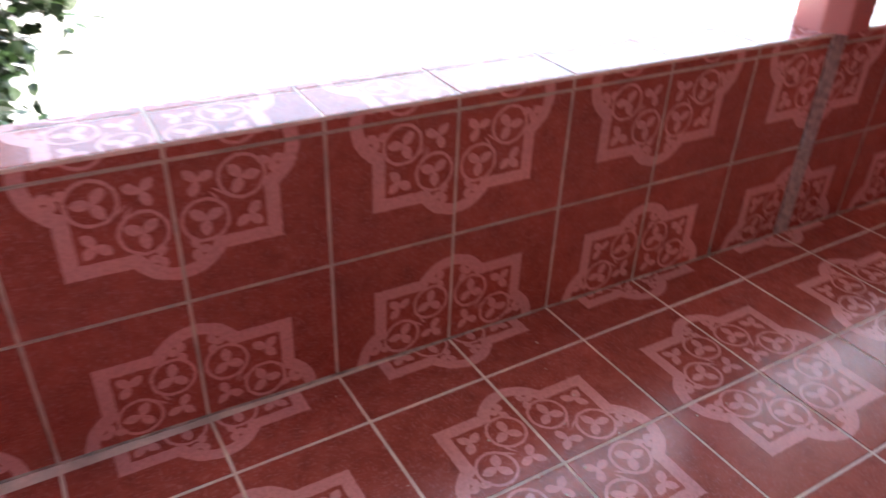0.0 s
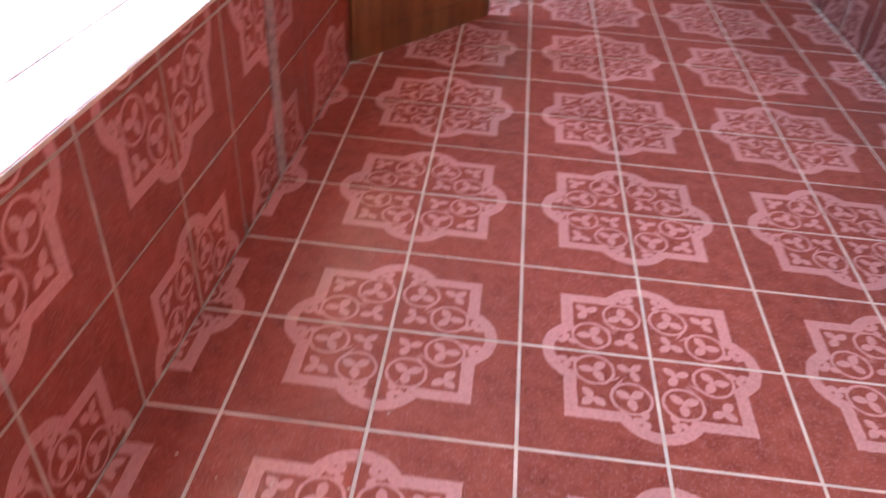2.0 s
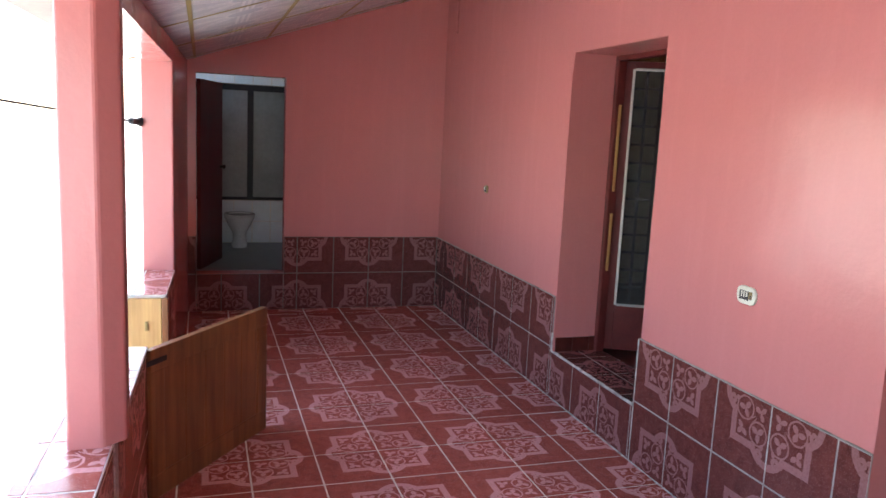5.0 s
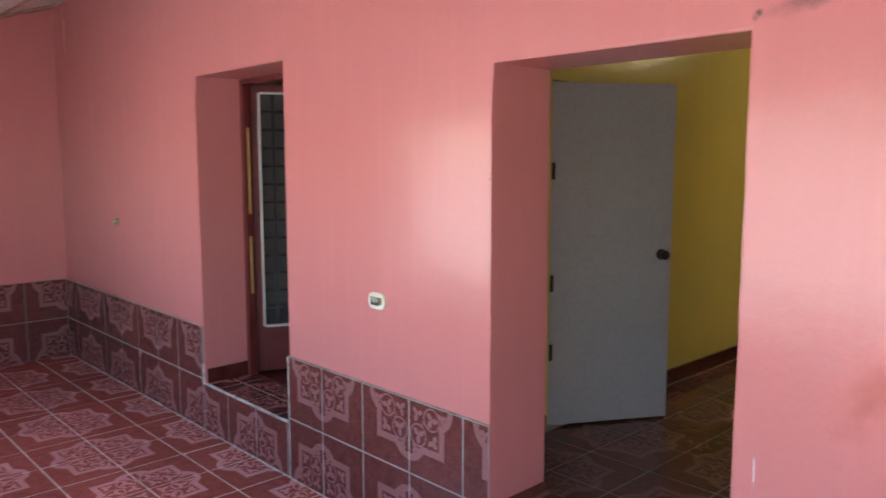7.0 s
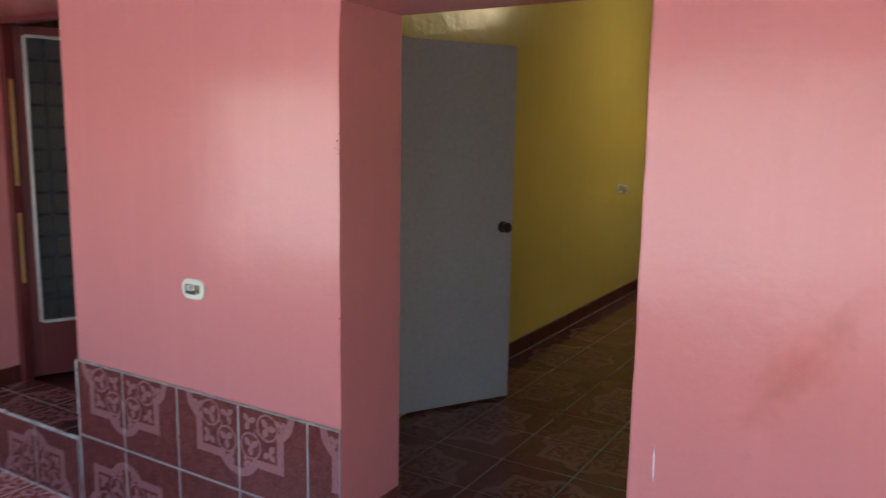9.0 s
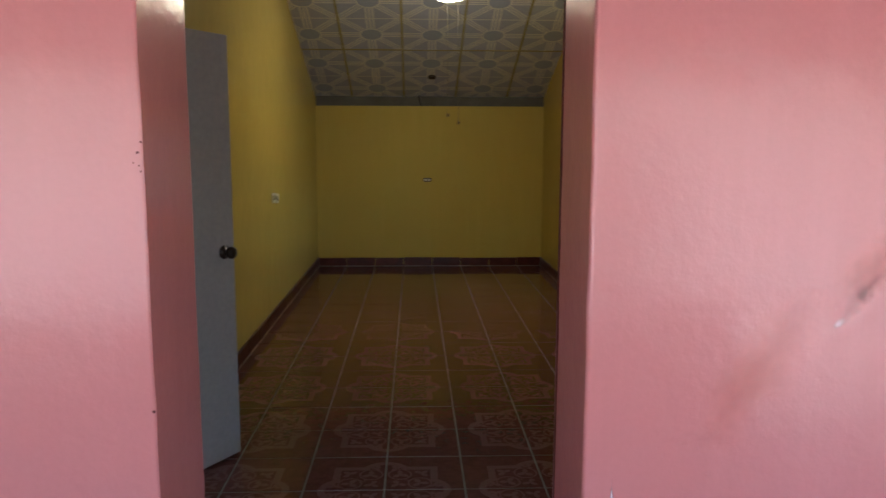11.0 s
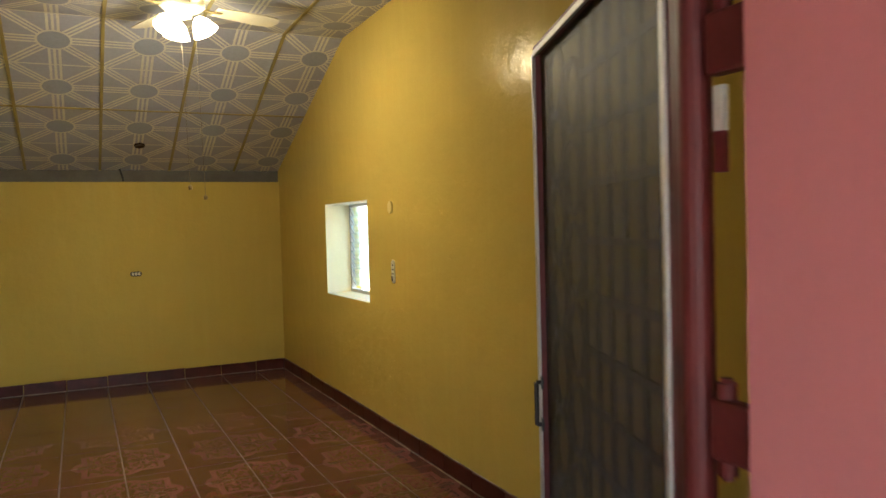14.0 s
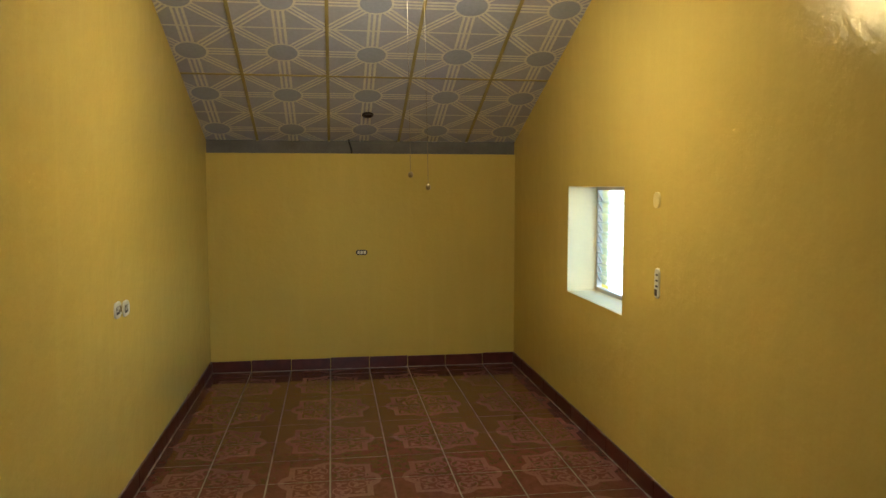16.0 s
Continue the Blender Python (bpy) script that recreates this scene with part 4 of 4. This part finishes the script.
# cable and insulator on the column
wire = thing("cable", "black overhead cable tied to a bracket on the column", "cable")
cp = [Vector((3.73, 0.262, 1.655)), Vector((3.66, 0.30, 1.66)), Vector((3.3, 0.48, 1.685)), Vector((2.4, 0.95, 1.76)), Vector((1.0, 1.7, 2.05))]
bm = bmesh.new()
for p, q in zip(cp[1:], cp[2:]):
    add_tube(bm, p, q, 0.006, seg=8)
part("lead", bm, IRON, wire)
part("bracket", add_tube(tube(cp[0], cp[1], 0.020), cp[0] + Vector((0.01, -0.02, 0)), cp[0], 0.028), IRON, wire)

conduit = thing("conduit", "pink-painted conduit in the wall corner", "pipe")
part("pipe", tube((5.20, WALL_Y + 0.012, 2.55), (5.20, WALL_Y + 0.012, 2.93), 0.011), PINK, conduit)

# ---- bathroom things ----
bw = thing("window_2", "frosted bathroom window in a black frame", "window", kind="structure")
part("window_frame", slab(-1.12, 0.09, 0.83, 2.08, 7.29, 7.328, [(-1.09, -0.655, 0.86, 2.02), (-0.59, 0.06, 0.86, 2.02)], YZ), IRON, bw, "black frame")
part("pane", box(7.306, 7.314, -1.09, -0.655, 0.86, 2.02), FROST, bw, "frosted glass")
part("pane", box(7.306, 7.314, -0.59, 0.06, 0.86, 2.02), FROST, bw, "frosted glass")

loo = thing("toilet", "white porcelain toilet bowl on the bathroom floor", "toilet", Matrix.Translation((7.03, -0.50, 0.34)) @ Matrix.Diagonal((0.86, 0.82, 0.9, 1)))
bowl = lathe(bmesh.new(), [(0.10, 0.0), (0.105, 0.03), (0.085, 0.10), (0.09, 0.18), (0.15, 0.28), (0.19, 0.36), (0.195, 0.385), (0.15, 0.385), (0.13, 0.33), (0.06, 0.24), (0.0, 0.23)], 28)
for v in bowl.verts:
    v.co.x *= 1.25
part("bowl", bowl, PORCELAIN, loo)
seat = lathe(bmesh.new(), [(0.145, 0.387), (0.145, 0.402), (0.195, 0.405), (0.20, 0.395), (0.197, 0.387)], 28)
for v in seat.verts:
    v.co.x *= 1.25
part("seat", seat, PORCELAIN, loo)

# ---- foliage outside ----
tree = thing("tree", "leafy green branch of a young tree outside the porch", "tree")
trunk = tube((-2.25, 2.3, -0.26), (-2.05, 2.1, 0.75), 0.05, 0.04, 10)
add_tube(trunk, (-2.05, 2.1, 0.75), (-1.75, 1.85, 1.7), 0.04, 0.022, 10)
branch_ends = []
rng = random.Random(11)
for k in range(9):
    t = rng.uniform(0.35, 1.0)
    base = Vector((-2.05, 2.1, 0.75)).lerp(Vector((-1.75, 1.85, 1.7)), t)
    end = base + Vector((rng.uniform(0.05, 0.62), rng.uniform(-0.5, 0.3), rng.uniform(-0.45, 0.2)))
    add_tube(trunk, base, end, 0.012, 0.004, 6)
    branch_ends.append((base, end))
for end in (Vector((-1.17, 1.35, 0.62)), Vector((-1.28, 1.22, 0.50)), Vector((-1.25, 1.45, 0.85))):
    add_tube(trunk, (-1.85, 1.93, 1.35), end, 0.012, 0.003, 6)
    branch_ends += [(Vector((-1.85, 1.93, 1.35)), end)] * 3
for base, end in ((Vector((-1.25, 1.45, 0.85)), Vector((-1.05, 1.40, 0.72))), (Vector((-1.25, 1.45, 0.85)), Vector((-1.26, 1.38, 0.45)))):
    add_tube(trunk, base, end, 0.005, 0.002, 6)
    branch_ends += [(base, end)] * 2
# upper boughs out of view, added to shade the coping and dim its reflection
for k in range(7):
    base = Vector((-1.95, 2.0, 1.1)).lerp(Vector((-1.75, 1.85, 1.7)), rng.random())
    end = base + Vector((rng.uniform(0.25, 0.85), rng.uniform(-0.75, -0.05), rng.uniform(0.0, 0.55)))
    add_tube(trunk, base, end, 0.012, 0.004, 6)
    branch_ends += [(base, end)] * 2
part("trunk", trunk, BARK, tree)
lv, lf = [], []
for base, end in branch_ends:
    for k in range(70):
        p = base.lerp(end, rng.uniform(0.45, 1.03)) + Vector((rng.gauss(0, 0.06), rng.gauss(0, 0.06), rng.gauss(0, 0.05)))
        m = Euler((rng.uniform(-1.2, 0.6), rng.uniform(-0.8, 0.8), rng.uniform(0, 6.3))).to_matrix()
        s = rng.uniform(0.042, 0.075)
        n = len(lv)
        for q in ((0, 0, 0), (0.35, 0.28, 0.06), (0.3, 0.75, 0.02), (0, 1.2, -0.12), (-0.3, 0.75, 0.02), (-0.35, 0.28, 0.06), (0, 0.6, -0.03)):
            lv.append(p + m @ (Vector(q) * s))
        lf += [(n, n + 1, n + 6), (n + 1, n + 2, n + 6), (n + 2, n + 3, n + 6), (n + 3, n + 4, n + 6), (n + 4, n + 5, n + 6), (n + 5, n, n + 6)]
me = bpy.data.meshes.new("crown")
me.from_pydata(lv, [], lf)
me.materials.append(LEAF)
crown = new("crown", me)
crown.parent = tree

# ---- trims that run along walls ----
def skirting(parent_name, label, start, a, length, z0, h=0.10, skip=(), step=P, mat=None):
    """Skirting tiles laid end to end; a: direction of the run, with the room on the side of z x a."""
    root = thing(parent_name, label, "skirting", frame_matrix(start, a, (0, 0, 1)), kind="structure")
    x, rng2 = 0.0, random.Random(len(label))
    while x < length - 0.02:
        e = min(length, x + step)
        if not any(s0 < (x + e) / 2 < s1 for s0, s1 in skip):
            dz = rng2.uniform(-0.004, 0.004)
            part("tile", box(x + 0.002, e - 0.002, z0, z0 + h + dz, 0.0, 0.011, 0.002), mat or SKIRT, root)
        x = e
    return root


skirting("baseboard", "dark red tile skirting along the yellow back wall", (ROOM_X1, ROOM_Y0, 0), (-1, 0, 0), ROOM_X1 - ROOM_X0, ROOM_Z)
skirting("baseboard", "dark red tile skirting under the window wall", (ROOM_X0, ROOM_Y0, 0), (0, 1, 0), ROOM_Y1 - ROOM_Y0, ROOM_Z)
skirting("baseboard", "dark red tile skirting along the yellow side wall", (ROOM_X1, ROOM_Y1, 0), (0, -1, 0), ROOM_Y1 - ROOM_Y0, ROOM_Z, skip=((0.80, 1.49),))
skirting("baseboard", "dark red tile skirting in the doorway reveal", (D1[1], WALL_Y, 0), (0, -1, 0), 0.33, D1[2], step=0.12)
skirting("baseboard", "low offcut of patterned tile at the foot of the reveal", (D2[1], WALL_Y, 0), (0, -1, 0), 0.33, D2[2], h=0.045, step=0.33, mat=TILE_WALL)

# chips and scars in the paint
scar = thing("paint_chips", "dark chips knocked out of the plaster edge", "wall damage", kind="structure")
rng = random.Random(4)
for x, z, r in ((0.497, 1.628, 0.0045), (0.488, 1.650, 0.0035), (0.494, 1.600, 0.0025), (0.491, 1.588, 0.003), (0.488, 1.055, 0.005), (0.506, 1.606, 0.002)):
    bm = bmesh.new()
    ring = [bm.verts.new((x + r * rng.uniform(0.6, 1.1) * math.cos(t), WALL_Y + 0.0022, z + r * rng.uniform(0.5, 1.0) * math.sin(t))) for t in [k * math.pi / 4 for k in range(8)]]
    mid = bm.verts.new((x, WALL_Y + 0.003, z))
    for k in range(8):
        bm.faces.new((ring[k], ring[(k + 1) % 8], mid))
    part("chip", bm, MAROON, scar)

def stain_material(name, color, amount, scale):
    """A thin uneven wash of paint that fades towards its edges."""
    m, nt, b = material(name, 0.23)
    uv = coords(nt, "UV")
    sep = nt.nodes.new("ShaderNodeSeparateXYZ")
    nt.links.new(uv, sep.inputs[0])
    fall = None
    for o in (sep.outputs[0], sep.outputs[1]):
        d = math_node(nt, "SUBTRACT", 1.0, math_node(nt, "MULTIPLY", math_node(nt, "ABSOLUTE", math_node(nt, "SUBTRACT", o, 0.5)), 2.0))
        fall = d if fall is None else math_node(nt, "MULTIPLY", fall, d)
    n = noise_node(nt, world_place(nt), scale, 6, 0.65)
    cover = ramp(nt, math_node(nt, "ADD", math_node(nt, "MULTIPLY", n, 0.9), math_node(nt, "MULTIPLY", fall, 0.7)), [(0.56, (0, 0, 0)), (1.0, (1, 1, 1))])
    b.inputs["Base Color"].default_value = (*color, 1)
    nt.links.new(math_node(nt, "MULTIPLY", cover, amount), b.inputs["Alpha"])
    return m


def smear(parent, name, mat, pts, width, label):
    """A strip along pts (x, z) on the long wall's face."""
    bm = bmesh.new()
    uvl = bm.loops.layers.uv.new("UVMap")
    rows = []
    for k, (x, z) in enumerate(pts):
        px, pz = pts[max(0, k - 1)]
        qx, qz = pts[min(len(pts) - 1, k + 1)]
        nx, nz = -(qz - pz), qx - px
        ln = math.hypot(nx, nz)
        rows.append([bm.verts.new((x + s_ * width / 2 * nx / ln, WALL_Y + 0.0008, z + s_ * width / 2 * nz / ln)) for s_ in (-1, 1)])
    for k in range(len(pts) - 1):
        f = bm.faces.new((rows[k][0], rows[k + 1][0], rows[k + 1][1], rows[k][1]))
        for lp, uvv in zip(f.loops, ((k, 0), (k + 1, 0), (k + 1, 1), (k, 1))):
            lp[uvl].uv = (uvv[0] / (len(pts) - 1), uvv[1])
    part(name, bm, mat, parent, label)


worn = thing("paint_repairs", "reddish smears and grey scuffs in the pink paint", "wall damage", kind="structure")
RED_WASH = stain_material("red_wash", (0.72, 0.215, 0.155), 0.30, 14)
GREY_SCUFF = stain_material("grey_scuff", (0.42, 0.20, 0.18), 0.55, 30)
DARK_SCUFF = stain_material("dark_scuff", (0.20, 0.13, 0.11), 0.9, 45)
WHITE_SCRATCH = stain_material("white_scratch", (0.85, 0.72, 0.70), 0.8, 40)
smear(worn, "smear", RED_WASH, [(-0.73, 0.90), (-0.79, 1.01), (-0.87, 1.13), (-0.96, 1.24), (-1.07, 1.34)], 0.17, "reddish smear")
smear(worn, "smear", RED_WASH, [(-1.02, 1.26), (-1.12, 1.36), (-1.22, 1.50)], 0.13, "reddish smear")
smear(worn, "scratch", WHITE_SCRATCH, [(-0.552, 0.70), (-0.548, 0.90)], 0.009, "white scratch")
smear(worn, "scratch", WHITE_SCRATCH, [(-1.04, 1.232), (-1.075, 1.262)], 0.022, "white scratch")
smear(worn, "scuff", GREY_SCUFF, [(-0.485, 2.085), (-0.58, 2.112), (-0.72, 2.125), (-0.90, 2.15)], 0.07, "grey scuff")
smear(worn, "scuff", DARK_SCUFF, [(-0.478, 2.078), (-0.498, 2.096), (-0.515, 2.115)], 0.03, "dark scuff")
smear(worn, "scuff", DARK_SCUFF, [(-0.66, 2.115), (-0.72, 2.122), (-0.78, 2.121)], 0.022, "dark scuff")
smear(worn, "scuff", GREY_SCUFF, [(-1.045, 1.232), (-1.10, 1.30), (-1.17, 1.39)], 0.055, "grey scuff")

# pale cement beads where tile edges meet
beads = thing("cement_bead", "rough pale cement along the tile edges", "joint", kind="structure")
CEMENT_DULL = plain("dull_cement", (0.30, 0.25, 0.21), 0.9, 0, 0.6, 12, 0.4)
CEMENT = plain("pale_cement", (0.50, 0.47, 0.41), 0.9, 0, 0.7, 18, 0.4)


def bead(p, q, r, mat=None):
    p, q = Vector(p), Vector(q)
    n = max(2, int((q - p).length / 0.06))
    bm, rr = bmesh.new(), random.Random(int(1000 * (p.x + q.z)))
    pts = [p.lerp(q, k / n) + Vector([rr.uniform(-0.0012, 0.0012) for _ in range(3)]) for k in range(n + 1)]
    for a_, b_ in zip(pts, pts[1:]):
        add_tube(bm, a_, b_, r * rr.uniform(0.7, 1.2), seg=6)
    part("bead", bm, mat or CEMENT, beads)


WT = WALL_Y + 0.006
bead((D1[0], WT, D1[2] + 0.004), (D1[1] + 0.03, WT, D1[2] + 0.004), 0.008)
bead((D1[0], WT, D1[2]), (D1[0], WT, 2 * ROW - 0.01), 0.005)
bead((D1[1] + 0.03, WT, D1[2]), (D1[1] + 0.03, WT, 0.43), 0.009)
bead((D1[0], WT, 0.0), (D1[0], WT, D1[2]), 0.005)
bead((D2[1] + 0.006, WT, 0.002), (END_X, WT, 0.002), 0.006)
bead((D2[1] + 0.006, WT, 2 * ROW - 0.004), (D1[0], WT, 2 * ROW - 0.004), 0.003, CEMENT_DULL)
bead((D1[1] + 0.03, WT, 2 * ROW - 0.004), (END_X, WT, 2 * ROW - 0.004), 0.003, CEMENT_DULL)
for u0_, u1_ in ((PAR_X0, GATE_X0), (GATE_X1, COL_X)):
    bead(ASKEW @ Vector((u0_, 0.0, 0.001)), ASKEW @ Vector((u1_, 0.0, 0.001)), 0.004)
    bead(ASKEW @ Vector((u0_, 0.001, 0.711)), ASKEW @ Vector((u1_, 0.001, 0.711)), 0.003)
for rx in (ROOM_X0 + 0.013, ROOM_X1 - 0.013):
    y_end = ROOM_Y1 if rx < 0 else -4.13
    bead((rx, ROOM_Y0 + 0.012, ROOM_Z + 0.002), (rx, y_end, ROOM_Z + 0.002), 0.004, CEMENT_DULL)
    bead((rx - (0.010 if rx < 0 else -0.010), ROOM_Y0 + 0.012, ROOM_Z + 0.101), (rx - (0.010 if rx < 0 else -0.010), y_end, ROOM_Z + 0.101), 0.003, CEMENT_DULL)
bead((ROOM_X0 + 0.012, ROOM_Y0 + 0.013, ROOM_Z + 0.002), (ROOM_X1 - 0.012, ROOM_Y0 + 0.013, ROOM_Z + 0.002), 0.004, CEMENT_DULL)
part("bead", tube((0.665, 0.150, 0.0), (0.664, 0.153, 0.045), 0.004, 0.003, 6), CEMENT, beads)

# plaster crumbs left on the porch floor
rng = random.Random(8)
bm = bmesh.new()
for k in range(16):
    r = rng.uniform(0.0015, 0.0035)
    at = Matrix.Translation((rng.uniform(-1.0, 0.2), rng.uniform(-0.45, 0.12), r * 0.5)) @ Matrix.Rotation(rng.uniform(0, 6), 4, "Z") @ Matrix.Diagonal((1.6, 1.0, 0.6, 1))
    bmesh.ops.create_icosphere(bm, subdivisions=1, radius=r, matrix=at)
solid("plaster_crumbs", bm, PLASTIC, "pale plaster crumbs scattered on the porch tiles", "crumbs", "stuff")

# ---- wall, step and floor tiles ----
flat = lambda z: frame_matrix((0, 0, z), (1, 0, 0), (0, 1, 0))
# porch floor
tile_field(porch_floor, flat(0.0), -3.2, END_X, -2.284, 0.185, P, -P)
tile_field(porch_floor, flat(0.0), GATE_X0, GATE_X1 + 0.03, 0.185, 0.395, P, -P)
# parapet: inner face in two rows and a narrow top course, then its coping
face = frame_matrix((0, 0, 0), (1, 0, 0), (0, 0, 1))
for par, x0, x1 in ((par_1, PAR_X0, 0.985), (par_1, 1.055, GATE_X0), (par_2, GATE_X1 + 0.03, COL_X)):
    tile_field(par, face, x0, x1, 0.0, ROW, P, 0.0, P, ROW, bed=GROUT_PARAPET)
    tile_field(par, face, x0, x1, ROW, 2 * ROW, P, 2 * ROW, P, ROW, bed=GROUT_PARAPET)
    tile_field(par, face, x0, x1, 2 * ROW, 0.708, P, 2 * ROW, P, ROW, bed=GROUT_PARAPET)
for k in range(9):
    part("border_tile", box(0.988, 1.052, -0.004, 0.008, k * 0.079 + 0.001, k * 0.079 + 0.078, 0.002), LISTEL, par_1, "grey mottled border tile")
tile_field(par_1, flat(0.716), PAR_X0, GATE_X0, -0.004, 0.215, P, 0.17)
tile_field(par_2, flat(0.716), GATE_X1 + 0.03, COL_X, -0.004, 0.215, P, 0.17)
# long wall wainscot: two rows, broken by the doorways; the step under the first door
long_face = frame_matrix((0, WALL_Y + 0.008, 0), (-1, 0, 0), (0, 0, 1))
CW = -1.63
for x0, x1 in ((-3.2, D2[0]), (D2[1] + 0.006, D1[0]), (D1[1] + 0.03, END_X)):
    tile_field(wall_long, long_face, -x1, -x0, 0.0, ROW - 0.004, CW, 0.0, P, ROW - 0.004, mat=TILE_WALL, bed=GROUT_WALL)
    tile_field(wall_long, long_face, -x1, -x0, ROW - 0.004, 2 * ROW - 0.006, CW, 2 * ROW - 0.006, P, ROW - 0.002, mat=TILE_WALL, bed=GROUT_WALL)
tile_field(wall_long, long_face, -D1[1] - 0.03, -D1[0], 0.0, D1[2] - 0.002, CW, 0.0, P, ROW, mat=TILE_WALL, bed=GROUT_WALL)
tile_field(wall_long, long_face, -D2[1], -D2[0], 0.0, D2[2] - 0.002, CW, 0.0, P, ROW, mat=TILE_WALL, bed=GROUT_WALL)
# thresholds: the darker tile colours carry the doorway shade
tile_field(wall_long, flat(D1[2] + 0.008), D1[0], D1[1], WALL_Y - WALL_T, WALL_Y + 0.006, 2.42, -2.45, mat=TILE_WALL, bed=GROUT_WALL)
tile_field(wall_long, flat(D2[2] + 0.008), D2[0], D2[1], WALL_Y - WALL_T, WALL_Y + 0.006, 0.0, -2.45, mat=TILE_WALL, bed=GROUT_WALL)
# end wall
end_face = frame_matrix((END_X - 0.008, 0, 0), (0, -1, 0), (0, 0, 1))
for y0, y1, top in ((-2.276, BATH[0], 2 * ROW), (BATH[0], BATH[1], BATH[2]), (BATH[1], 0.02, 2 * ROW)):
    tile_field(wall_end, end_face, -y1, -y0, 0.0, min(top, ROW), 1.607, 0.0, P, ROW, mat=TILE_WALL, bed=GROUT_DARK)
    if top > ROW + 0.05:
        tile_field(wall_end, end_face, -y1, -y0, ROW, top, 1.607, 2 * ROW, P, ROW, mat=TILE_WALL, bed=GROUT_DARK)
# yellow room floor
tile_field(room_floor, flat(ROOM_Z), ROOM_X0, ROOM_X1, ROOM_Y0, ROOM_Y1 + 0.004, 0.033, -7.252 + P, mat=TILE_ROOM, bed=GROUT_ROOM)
# bathroom wall tiles
bath_face = frame_matrix((7.33 - 0.008, 0, 0), (0, -1, 0), (0, 0, 1))
for b0, b1 in ((0.34, 0.82), (2.09, 2.75)):
    tile_field(bath_back, bath_face, -0.10, 1.75, b0, b1, 0.05, 0.34, 0.2, 0.245, WHITE_TILE)
